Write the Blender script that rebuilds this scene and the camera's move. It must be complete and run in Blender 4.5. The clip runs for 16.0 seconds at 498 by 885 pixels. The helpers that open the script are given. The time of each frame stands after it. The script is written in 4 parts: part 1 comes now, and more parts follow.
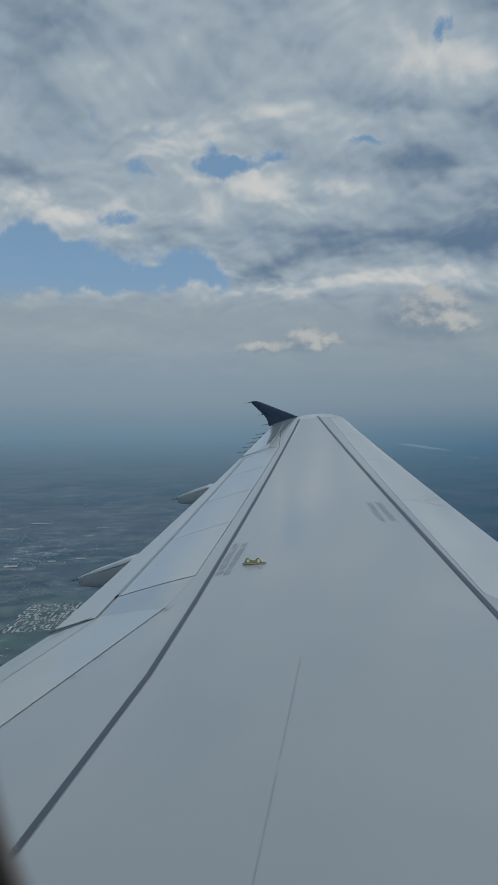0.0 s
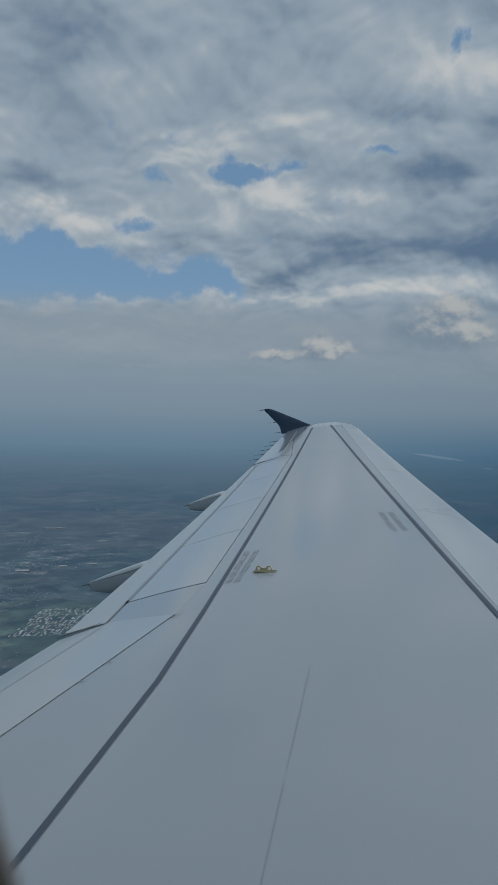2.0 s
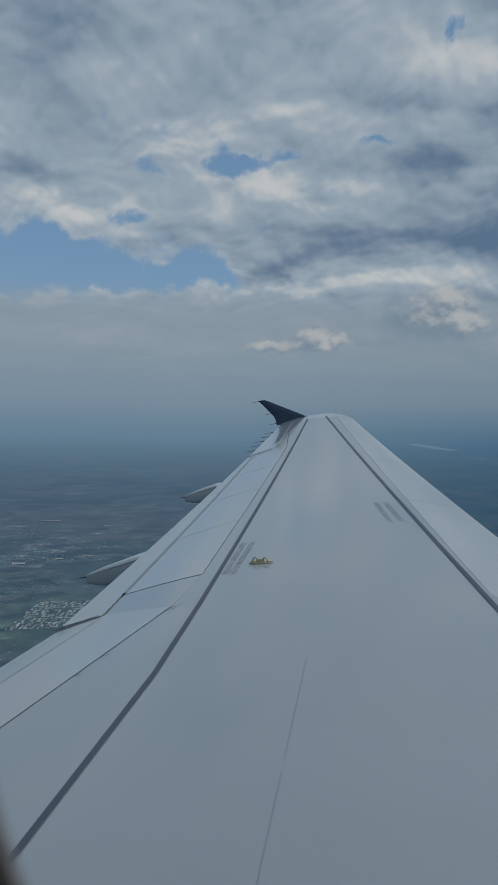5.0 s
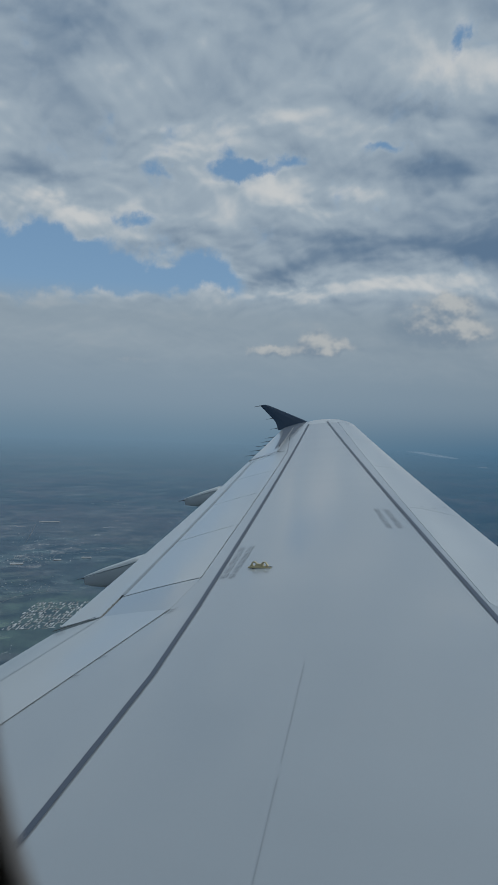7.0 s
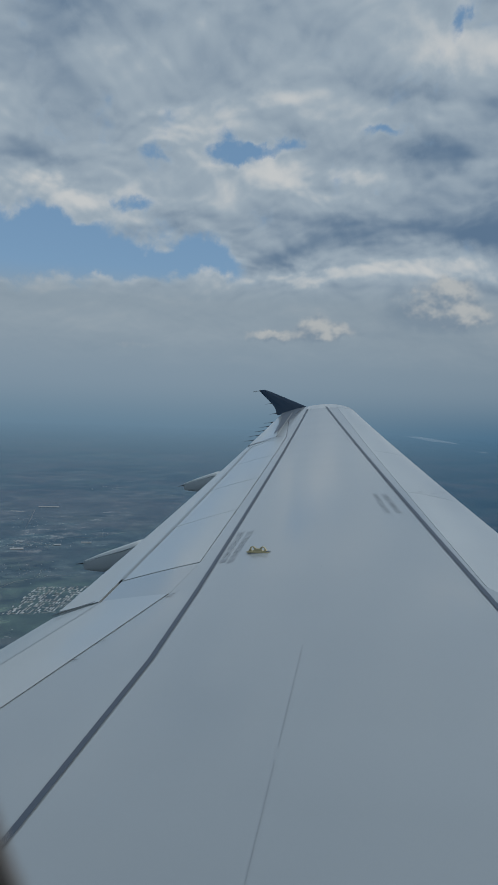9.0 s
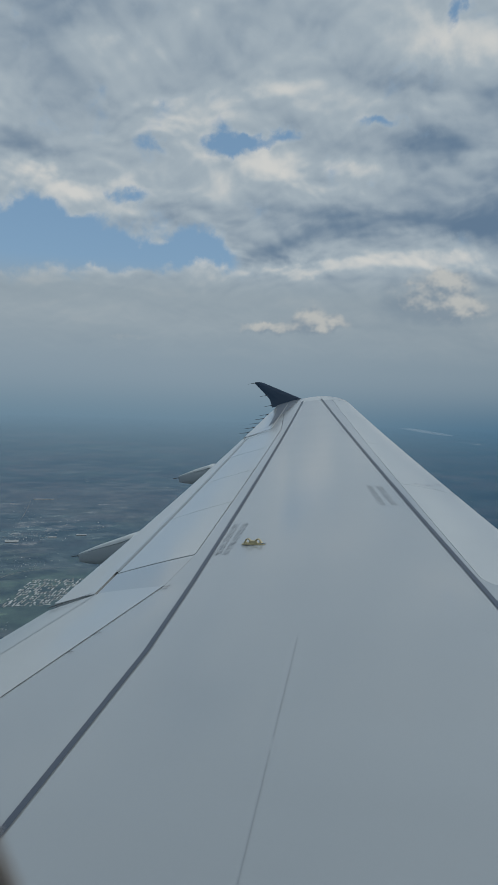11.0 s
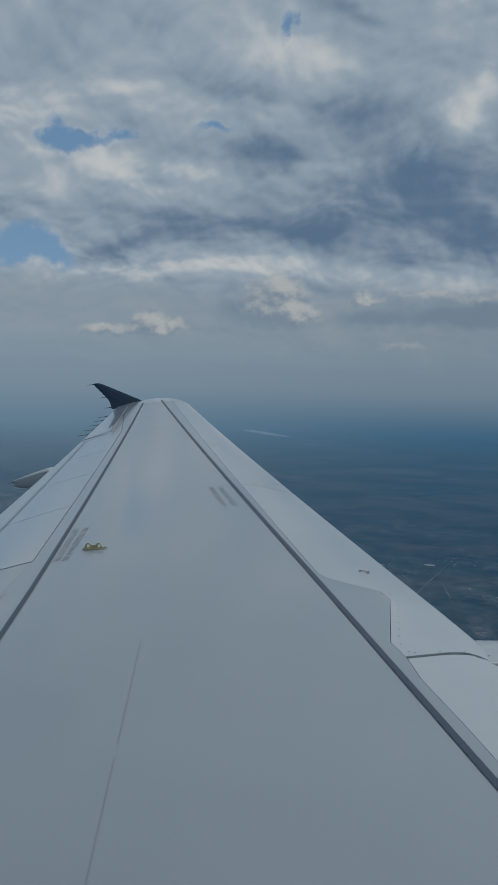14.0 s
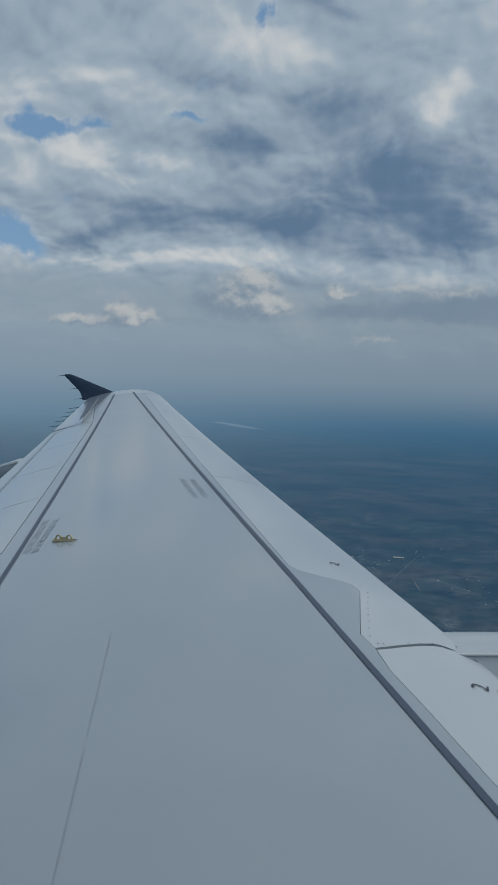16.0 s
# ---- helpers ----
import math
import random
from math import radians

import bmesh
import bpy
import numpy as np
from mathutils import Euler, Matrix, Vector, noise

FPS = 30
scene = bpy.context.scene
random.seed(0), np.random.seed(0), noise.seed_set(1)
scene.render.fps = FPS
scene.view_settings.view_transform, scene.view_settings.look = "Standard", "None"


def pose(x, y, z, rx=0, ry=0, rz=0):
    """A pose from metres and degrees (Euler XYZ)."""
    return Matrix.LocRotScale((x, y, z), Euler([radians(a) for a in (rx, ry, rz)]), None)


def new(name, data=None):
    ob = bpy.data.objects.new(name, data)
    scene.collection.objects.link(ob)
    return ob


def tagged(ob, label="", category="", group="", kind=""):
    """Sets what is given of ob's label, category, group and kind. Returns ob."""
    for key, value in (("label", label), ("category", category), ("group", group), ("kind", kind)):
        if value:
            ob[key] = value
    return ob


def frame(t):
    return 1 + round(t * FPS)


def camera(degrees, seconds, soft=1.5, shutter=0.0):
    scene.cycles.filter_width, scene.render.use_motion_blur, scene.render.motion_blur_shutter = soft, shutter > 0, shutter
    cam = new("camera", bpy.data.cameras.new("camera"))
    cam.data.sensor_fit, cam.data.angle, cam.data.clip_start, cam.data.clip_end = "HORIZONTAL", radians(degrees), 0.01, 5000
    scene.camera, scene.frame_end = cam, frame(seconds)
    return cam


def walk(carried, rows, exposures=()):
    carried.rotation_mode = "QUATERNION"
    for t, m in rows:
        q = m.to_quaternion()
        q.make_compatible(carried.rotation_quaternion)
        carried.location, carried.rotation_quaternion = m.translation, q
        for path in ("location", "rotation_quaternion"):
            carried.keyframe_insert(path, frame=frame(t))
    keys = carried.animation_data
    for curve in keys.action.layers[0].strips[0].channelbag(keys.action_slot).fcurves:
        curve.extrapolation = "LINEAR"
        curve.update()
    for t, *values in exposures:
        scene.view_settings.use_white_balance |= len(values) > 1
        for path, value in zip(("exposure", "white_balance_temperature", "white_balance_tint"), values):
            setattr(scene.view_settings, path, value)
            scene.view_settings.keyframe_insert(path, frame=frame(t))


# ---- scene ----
cam = camera(35.30, 16.0)
ROWS = [
    (0.0, pose(-2.1792, 1.7682, 121.3823, 88.228, -0.635, 27.196)),
    (0.5, pose(-2.1783, 1.7682, 121.3824, 88.673, -1.085, 27.682)),
    (1.0, pose(-2.1765, 1.7682, 121.3826, 88.837, -1.317, 28.114)),
    (1.5, pose(-2.1758, 1.7682, 121.3827, 88.764, -1.396, 28.200)),
    (2.0, pose(-2.1753, 1.7682, 121.3827, 88.762, -1.402, 28.152)),
    (2.5, pose(-2.1744, 1.7682, 121.3828, 88.688, -0.987, 27.923)),
    (3.0, pose(-2.1715, 1.7682, 121.3832, 88.540, -1.010, 28.351)),
    (3.5, pose(-2.1723, 1.7682, 121.3831, 88.081, -0.925, 27.874)),
    (4.0, pose(-2.1718, 1.7682, 121.3831, 87.858, -0.641, 27.845)),
    (6.5, pose(-2.1832, 1.7682, 121.3818, 88.655, -1.986, 27.844)),
    (7.0, pose(-2.1820, 1.7682, 121.3820, 88.466, -2.085, 27.872)),
    (7.5, pose(-2.1806, 1.7682, 121.3821, 88.098, -2.161, 27.588)),
    (8.0, pose(-2.1787, 1.7682, 121.3823, 88.060, -2.155, 27.468)),
    (8.5, pose(-2.1769, 1.7682, 121.3825, 87.745, -2.230, 27.665)),
    (9.0, pose(-2.1748, 1.7682, 121.3828, 87.375, -2.063, 27.817)),
    (11.5, pose(-2.1730, 1.7682, 121.3830, 86.738, -2.045, 27.118)),
    (12.0, pose(-2.1759, 1.7682, 121.3827, 87.100, -2.439, 24.633)),
    (12.5, pose(-2.1776, 1.7682, 121.3825, 87.515, -2.153, 23.000)),
    (13.0, pose(-2.1787, 1.7682, 121.3823, 87.494, -1.970, 22.888)),
    (13.5, pose(-2.1793, 1.7682, 121.3823, 87.475, -2.083, 19.578)),
    (14.0, pose(-2.1797, 1.7682, 121.3822, 87.360, -2.055, 15.811)),
    (14.5, pose(-2.1799, 1.7682, 121.3822, 87.235, -2.153, 14.643)),
    (15.0, pose(-2.1801, 1.7682, 121.3822, 87.104, -2.365, 14.481)),
    (15.5, pose(-2.1801, 1.7682, 121.3822, 86.893, -2.386, 14.265)),
    (16.0, pose(-2.1802, 1.7682, 121.3822, 86.883, -2.513, 13.759)),
]
# the clip's camera breathes a little in brightness and tint
EXPOSURES = [(0.0, -0.03, 6700, 10), (0.5, -0.22, 6450, 10), (1.0, -0.28, 6400, 10), (1.5, -0.19, 6500, 10), (2.0, -0.18, 6500, 10),
             (2.5, 0.08, 6850, 10), (3.0, 0.03, 6780, 10), (3.5, 0.0, 6750, 10), (4.0, -0.28, 6400, 10), (5.0, -0.18, 6450, 10), (6.5, -0.12, 6480, 10),
             (7.0, -0.07, 6480, 10), (7.5, -0.10, 6480, 10), (8.0, -0.08, 6480, 10), (8.5, -0.09, 6480, 10), (9.0, -0.08, 6500, 10), (10.2, 0.0, 6700, 10),
             (11.5, 0.08, 6900, 10), (12.0, 0.12, 7000, 10), (12.5, -0.05, 6680, 10), (13.0, -0.10, 6650, 10), (13.5, -0.05, 6650, 10),
             (14.0, -0.23, 6450, 10), (14.5, -0.26, 6400, 10), (15.0, -0.26, 6480, 10), (15.5, -0.29, 6400, 10), (16.0, -0.04, 6440, 10)]
walk(cam, ROWS, EXPOSURES)
# the window frame, a hand away, is out of focus
cam.data.dof.use_dof, cam.data.dof.focus_distance, cam.data.dof.aperture_fstop = True, 9.0, 11.0

# ---- world, sun ----
ALT = 120.0
# aircraft axes: X forward, Y outboard, Z up; the nose is up and this wing slightly high
UP = Vector((0.115, 0.045, 1.0)).normalized()
AIR = Matrix.Translation((0, 0, ALT)) @ UP.rotation_difference(Vector((0, 0, 1))).to_matrix().to_4x4()
EYE = Vector((-2.0128, 1.8338, 1.5416))

SUN_EL, SUN_AZ = 52.0, 75.0     # azimuth from +Y towards +X
sun = new("sun", bpy.data.lights.new("sun", "SUN"))
sun.data.energy, sun.data.angle, sun.data.color = 0.9, radians(14), (1.0, 0.97, 0.93)
sun.rotation_euler = Euler((radians(90 - SUN_EL), 0, radians(180 - SUN_AZ)))


class Nodes:
    """Short spellings for building a node tree."""

    def __init__(self, tree):
        self.tree = tree
        tree.nodes.clear()

    def node(self, kind, **settings):
        n = self.tree.nodes.new(kind)
        for key, value in settings.items():
            setattr(n, key, value)
        return n

    def put(self, socket, value):
        if hasattr(value, "is_output"):
            self.tree.links.new(value, socket)
        elif value is not None:
            socket.default_value = value

    def math(self, op, a, b=None, c=None, clamp=False):
        n = self.node("ShaderNodeMath", operation=op, use_clamp=clamp)
        for s, v in zip(n.inputs, (a, b, c)):
            self.put(s, v)
        return n.outputs[0]

    def vec(self, op, a, b=None, out=0):
        n = self.node("ShaderNodeVectorMath", operation=op)
        self.put(n.inputs[0], a)
        self.put(n.inputs[1], b)
        return n.outputs[out]

    def xyz(self, x, y, z):
        n = self.node("ShaderNodeCombineXYZ")
        for s, v in zip(n.inputs, (x, y, z)):
            self.put(s, v)
        return n.outputs[0]

    def split(self, v):
        n = self.node("ShaderNodeSeparateXYZ")
        self.put(n.inputs[0], v)
        return n.outputs

    def noise(self, v, scale, detail=4.0, rough=0.55, distort=0.0, out="Fac"):
        n = self.node("ShaderNodeTexNoise")
        self.put(n.inputs["Vector"], v)
        n.inputs["Scale"].default_value = scale
        n.inputs["Detail"].default_value = detail
        n.inputs["Roughness"].default_value = rough
        n.inputs["Distortion"].default_value = distort
        return n.outputs[out]

    def smooth(self, x, lo, hi, a=0.0, b=1.0):
        n = self.node("ShaderNodeMapRange", interpolation_type="SMOOTHSTEP")
        for s, v in zip(n.inputs, (x, lo, hi, a, b)):
            self.put(s, v)
        return n.outputs[0]

    def mix(self, fac, a, b, blend="MIX"):
        n = self.node("ShaderNodeMix", data_type="RGBA", blend_type=blend)
        self.put(n.inputs[0], fac)
        for s, v in ((n.inputs[6], a), (n.inputs[7], b)):
            self.put(s, (*v, 1.0) if isinstance(v, tuple) and len(v) == 3 else v)
        return n.outputs[2]

    def scaled(self, colour, s):
        return self.vec("MULTIPLY", colour, self.xyz(s, s, s))


def build_world():
    world = bpy.data.worlds.new("sky")
    scene.world = world
    world.use_nodes = True
    k = Nodes(world.node_tree)
    d = k.vec("NORMALIZE", k.node("ShaderNodeTexCoord").outputs["Generated"])
    x, y, z = k.split(d)
    az = k.math("MULTIPLY", k.math("ARCTAN2", x, y), 180 / math.pi)
    el = k.math("MULTIPLY", k.math("ARCSINE", z), 180 / math.pi)

    nishita = k.node("ShaderNodeTexSky", sky_type="NISHITA", sun_disc=False, sun_elevation=radians(SUN_EL),
                     sun_rotation=radians(SUN_AZ), altitude=1000.0, air_density=1.0, dust_density=2.0, ozone_density=1.5)
    clear = k.mix(0.55, k.scaled(nishita.outputs[0], SKY_STRENGTH), (0.18, 0.345, 0.54))

    # a layer of cloud overhead, seen in perspective
    zz = k.math("ADD", k.math("MAXIMUM", z, 0.0), 0.42)
    p = k.xyz(k.math("DIVIDE", x, zz), k.math("DIVIDE", y, zz), 0.0)
    wob = k.vec("SUBTRACT", k.noise(d, 8.0, 6.0, 0.58, out="Color"), (0.5, 0.5, 0.5))
    wob = k.vec("MULTIPLY", wob, (11.0, 6.5, 0.0))
    q = k.vec("ADD", k.xyz(az, el, 0.0), wob)

    def blobs(rows, at=None):
        """Sum of soft patches: azimuth, elevation, their half widths in degrees, and how much."""
        total = None
        for a, e, wa, we, amount in rows:
            v = k.vec("MULTIPLY", k.vec("SUBTRACT", at or q, (a, e, 0.0)), (1 / wa, 1 / we, 0.0))
            g = k.math("MULTIPLY", k.math("EXPONENT", k.math("MULTIPLY", k.vec("DOT_PRODUCT", v, v, out=1), -1.0)), amount)
            total = g if total is None else k.math("ADD", total, g)
        return total

    def centred(value, weight):
        return k.math("MULTIPLY", k.math("SUBTRACT", value, 0.5), weight)

    soft = k.vec("MULTIPLY", k.vec("SUBTRACT", k.noise(d, 9.0, 5.0, 0.55, out="Color"), (0.5, 0.5, 0.5)), (9.0, 5.0, 0.0))
    soft = k.vec("ADD", k.xyz(az, el, 0.0), soft)

    def heaps(v, scale, detail):
        """Rounded tops, larger and smaller: high in the middle of each cell."""
        n = k.node("ShaderNodeTexVoronoi", feature="SMOOTH_F1", normalize=True)
        k.put(n.inputs["Vector"], v)
        for key, value in (("Scale", scale), ("Detail", detail), ("Roughness", 0.55), ("Lacunarity", 2.1), ("Smoothness", 0.35)):
            n.inputs[key].default_value = value
        return k.math("SUBTRACT", 1.0, n.outputs["Distance"])

    # the deck's relief, here and a step towards the sun: faces turned to it are bright
    curl = k.vec("MULTIPLY", k.vec("SUBTRACT", k.noise(p, 5.0, 1.5, 0.45, out="Color"), (0.5, 0.5, 0.5)), (0.12, 0.12, 0.0))
    pc = k.vec("ADD", p, curl)

    def relief(step):
        v = k.vec("ADD", pc, tuple(c * step for c in (0.030, -0.038, 0.0)))
        return k.noise(v, 4.3, 4.0, 0.47), heaps(v, 9.5, 2.0), k.noise(v, 18.0, 4.0, 0.52)

    here, far, near = relief(0.0), relief(1.1), relief(0.4)
    big = k.noise(p, 1.7, 3.0, 0.5)
    fine = k.noise(d, 24.0, 6.0, 0.58, 0.2)
    cover = k.math("ADD", centred(here[0], 1.0), centred(fine, 1.7))
    cover = k.math("ADD", cover, k.math("ADD", blobs(GAPS), 1.05))
    cloud = k.smooth(cover, 0.18, 0.88)
    light = k.math("ADD", centred(big, -0.5), centred(here[0], 0.55))
    light = k.math("ADD", light, k.math("MULTIPLY", k.math("SUBTRACT", here[0], far[0]), 1.6))
    light = k.math("ADD", light, k.math("MULTIPLY", k.math("SUBTRACT", here[1], near[1]), 1.35))
    light = k.math("ADD", light, k.math("MULTIPLY", k.math("SUBTRACT", here[2], near[2]), 0.40))
    light = k.math("ADD", light, centred(fine, 0.14))
    # thin rims round the gaps let the light through
    light = k.math("ADD", light, k.smooth(cover, 1.0, 0.62, 0.0, 0.16))
    light = k.math("ADD", light, k.math("ADD", blobs(LIGHTS, soft), blobs(DARKS, soft)))
    light = k.math("ADD", light, 0.49)
    shade = k.mix(k.smooth(light, -0.40, 0.85), (0.112, 0.184, 0.284), (0.352, 0.430, 0.498))
    shade = k.mix(k.smooth(light, 0.58, 1.15), shade, (0.565, 0.59, 0.60))
    sky = k.mix(cloud, clear, shade)

    # milky haze low down with small heaped clouds in it, then the lower hemisphere
    east = k.smooth(az, -34.0, 4.0)
    milky = k.mix(east, (0.275, 0.345, 0.405), (0.235, 0.298, 0.355))
    layers = k.noise(k.vec("MULTIPLY", d, (1.0, 1.0, 3.2)), 8.0, 4.0, 0.5)
    milky = k.mix(k.smooth(layers, 0.36, 0.64, 0.28, 0.0), milky, (0.20, 0.275, 0.345))
    sky = k.mix(k.smooth(el, 9.8, 7.0, 0.0, 0.85), sky, milky)
    heap = k.vec("ADD", k.xyz(az, el, 0.0), k.vec("MULTIPLY", k.vec("SUBTRACT", k.noise(d, 30.0, 5.0, 0.55, out="Color"), (0.5, 0.5, 0.5)), (2.6, 1.8, 0.0)))
    sky = k.mix(k.smooth(k.math("ADD", blobs(BANKS, heap), centred(here[0], 1.2)), 0.1, 0.95, 0.0, 0.62), sky, (0.160, 0.230, 0.312))
    body = k.math("ADD", blobs(HEAPS, heap), centred(k.noise(d, 60.0, 4.0, 0.55), 0.5))
    knobs = [heaps(k.vec("ADD", k.vec("MULTIPLY", d, (1.0, 1.0, 1.25)), step), 42.0, 2.0) for step in ((0.0, 0.0, 0.0), (0.004, 0.002, 0.009))]
    rise = [blobs(HEAPS, k.vec("ADD", heap, step)) for step in ((0.0, 0.0, 0.0), (0.35, 0.55, 0.0))]
    lit = k.math("ADD", k.math("MULTIPLY", k.math("SUBTRACT", rise[0], rise[1]), 0.9), k.math("MULTIPLY", k.math("SUBTRACT", knobs[0], knobs[1]), 2.3))
    lit = k.math("ADD", lit, 0.36)
    puff = k.mix(k.smooth(lit, -0.05, 1.0), (0.205, 0.272, 0.345), (0.470, 0.490, 0.490))
    sky = k.mix(k.smooth(body, 0.15, 0.62, 0.0, 0.82), sky, puff)
    edge = k.mix(east, (0.222, 0.302, 0.378), (0.192, 0.266, 0.335))
    sky = k.mix(k.smooth(el, 5.6, 1.6), sky, edge)
    # haze painted below the horizon, seen through the ground, darker east for cloud shade
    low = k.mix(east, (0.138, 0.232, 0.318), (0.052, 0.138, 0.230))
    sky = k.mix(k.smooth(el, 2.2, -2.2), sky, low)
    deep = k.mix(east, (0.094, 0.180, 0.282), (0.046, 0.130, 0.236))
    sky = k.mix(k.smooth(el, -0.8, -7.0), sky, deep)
    back = k.node("ShaderNodeBackground")
    k.put(back.inputs[0], sky)
    out = k.node("ShaderNodeOutputWorld")
    k.put(out.inputs[0], back.outputs[0])


SKY_STRENGTH = 0.09
# azimuth, elevation, half widths in degrees, amount
GAPS = [(-28.8, 18.2, 2.3, 0.7, -0.85), (-25.4, 18.7, 2.7, 0.6, -0.8), (-33.8, 17.3, 1.7, 0.45, -0.5), (-18.3, 19.4, 1.7, 0.45, -0.66), (-36.9, 14.0, 2.0, 0.6, -0.83),
        (-41.0, 10.7, 6.5, 1.5, -1.26), (-33.0, 10.0, 3.8, 1.0, -1.04), (-46.0, 10.6, 5.0, 1.5, -0.99), (-13.5, 24.8, 0.8, 0.9, -0.62)]
LIGHTS = [(-26.4, 21.3, 3.2, 0.9, 0.4), (-32.9, 19.3, 3.5, 0.8, 0.34), (-27.4, 16.2, 3.6, 1.3, 0.52), (-20.9, 16.5, 2.2, 0.7, 0.34),
          (-42.0, 14.6, 4.2, 0.8, 0.44), (-37.3, 13.0, 2.4, 0.6, 0.34), (-31.0, 11.4, 1.8, 0.6, 0.4), (-24.7, 9.7, 4.5, 0.45, 0.52),
          (-15.0, 9.5, 5.0, 0.8, 0.52), (-15.5, 24.5, 4.0, 1.8, 0.5), (-40.2, 22.8, 4.5, 1.6, 0.25), (-1.2, 20.7, 2.0, 1.7, 0.62),
          (-11.0, 23.8, 2.6, 1.4, 0.34), (-7.0, 9.0, 4.0, 0.8, 0.4), (-12.5, 16.4, 2.0, 0.7, 0.29), (1.0, 8.2, 4.5, 0.8, 0.29)]
DARKS = [(-42.0, 24.6, 5.5, 2.6, -0.58), (-17.0, 22.0, 3.2, 0.9, -0.46), (-14.8, 17.5, 3.4, 1.5, -0.62), (-19.5, 12.7, 4.4, 1.2, -0.65),
         (-12.0, 12.4, 4.0, 1.5, -0.7), (-25.6, 11.2, 3.0, 0.7, -0.54), (-43.4, 16.4, 3.0, 0.7, -0.34), (-28.3, 25.4, 5.0, 1.0, -0.23),
         (-3.5, 15.4, 6.5, 2.8, -0.85), (0.5, 12.0, 6.0, 1.8, -0.62), (-8.5, 20.3, 3.0, 2.0, -0.54), (3.0, 6.8, 4.5, 0.9, -0.46)]
HEAPS = [(-14.4, 7.6, 2.5, 1.4, 0.95), (-13.6, 8.6, 1.3, 0.8, 0.5), (-12.4, 6.7, 1.5, 0.8, 0.75), (-23.4, 5.9, 1.3, 0.85, 0.9), (-26.4, 5.2, 1.9, 0.5, 0.8), (-21.6, 5.5, 1.4, 0.5, 0.6),
         (-36.5, 4.2, 2.4, 0.35, 0.3), (-7.6, 7.9, 1.3, 0.6, 0.7), (-5.0, 4.6, 2.6, 0.35, 0.4), (-3.6, 8.2, 2.4, 0.4, 0.5), (1.0, 8.1, 2.2, 0.4, 0.45)]
BANKS = [(-1.5, 6.9, 4.5, 1.0, 1.0), (6.0, 7.0, 5.0, 1.1, 1.0), (-7.0, 6.5, 2.6, 0.7, 0.8), (-16.6, 7.0, 2.0, 1.0, 0.8), (-24.4, 5.3, 2.0, 0.6, 0.6), (-14.0, 6.0, 3.0, 0.5, 0.5)]
build_world()


# ---- materials ----
def material(name):
    m = bpy.data.materials.new(name)
    m.use_nodes = True
    return m, Nodes(m.node_tree)


def finish(k, shader):
    k.put(k.node("ShaderNodeOutputMaterial").inputs[0], shader)


def paint(name, colour, rough=0.3, dirt=0.10, wave=0.0, coat=0.8, metal=0.0, coat_rough=0.10):
    """Aircraft paint: faint stains streaked along the airflow, fine orange peel, a slightly wavy skin."""
    m, k = material(name)
    v = k.node("ShaderNodeTexCoord").outputs["Object"]
    streak = k.noise(k.vec("MULTIPLY", v, (0.5, 1.8, 1.0)), 1.2, 2.5, 0.5)
    cloudy = k.noise(v, 0.55, 4.0, 0.5)
    grain = k.noise(v, 60.0, 3.0, 0.6)
    tone = k.math("ADD", k.math("MULTIPLY", k.math("SUBTRACT", streak, 0.5), dirt * 1.5), 1.0)
    tone = k.math("ADD", tone, k.math("MULTIPLY", k.math("SUBTRACT", cloudy, 0.5), dirt))
    tone = k.math("ADD", tone, k.math("MULTIPLY", k.math("SUBTRACT", grain, 0.5), 0.03))
    b = k.node("ShaderNodeBsdfPrincipled")
    k.put(b.inputs["Base Color"], k.scaled(k.mix(0.0, colour, colour), tone))
    k.put(b.inputs["Roughness"], k.math("ADD", k.math("MULTIPLY", k.math("SUBTRACT", streak, 0.5), 0.12), rough))
    b.inputs["Metallic"].default_value = metal
    b.inputs["Coat Weight"].default_value = coat
    b.inputs["Coat Roughness"].default_value = coat_rough
    finish(k, b.outputs[0])
    return m


M_GREY = paint("grey_wing_paint", (0.375, 0.425, 0.462), 0.3, 0.06)
M_WHITE = paint("white_wing_paint", (0.50, 0.545, 0.565), 0.32, 0.08)
M_SLAT = paint("slat_paint", (0.57, 0.615, 0.63), 0.32, 0.08)
M_NAVY = paint("navy_paint", (0.021, 0.052, 0.10), 0.4, 0.15, 0.004, 0.2)
M_STRIPE = paint("stripe_paint", (0.062, 0.085, 0.125), 0.45, 0.25, 0.004, 0.1)
M_MARK = paint("stencil_paint", (0.27, 0.305, 0.34), 0.5, 0.3, 0.004, 0.1)
M_INK = paint("dark_marking", (0.05, 0.055, 0.06), 0.5, 0.2, 0.004, 0.0)
M_SEAL = paint("dark_sealant", (0.014, 0.017, 0.022), 0.7, 0.3, 0.004, 0.0)
M_GOLD = paint("gold_anodised", (0.60, 0.53, 0.33), 0.45, 0.3, 0.002, 0.1, 0.2)
# greyer than the back: the fairing's shaded side is in this colour
M_FAIRING_SHADED = paint("shaded_fairing_paint", (0.40, 0.45, 0.48), 0.45, 0.15, 0.0, 0.3)
M_HAIR = paint("joint_paint", (0.27, 0.31, 0.345), 0.5, 0.2, 0.004, 0.3)
M_STRIP = paint("seal_rubber", (0.33, 0.37, 0.40), 0.5, 0.2, 0.004, 0.2)
M_EDGE = paint("bright_white_paint", (0.82, 0.83, 0.82), 0.3, 0.05)
M_SEAM = paint("seam_paint", (0.23, 0.27, 0.31), 0.5, 0.2, 0.004, 0.0)
M_FENCE_MIRROR = paint("fence_mirror_grey", (0.12, 0.15, 0.19), 0.5, 0.4, 0.004, 0.1)
M_RUBBER = paint("black_wick", (0.03, 0.03, 0.035), 0.6, 0.2, 0.002, 0.0)
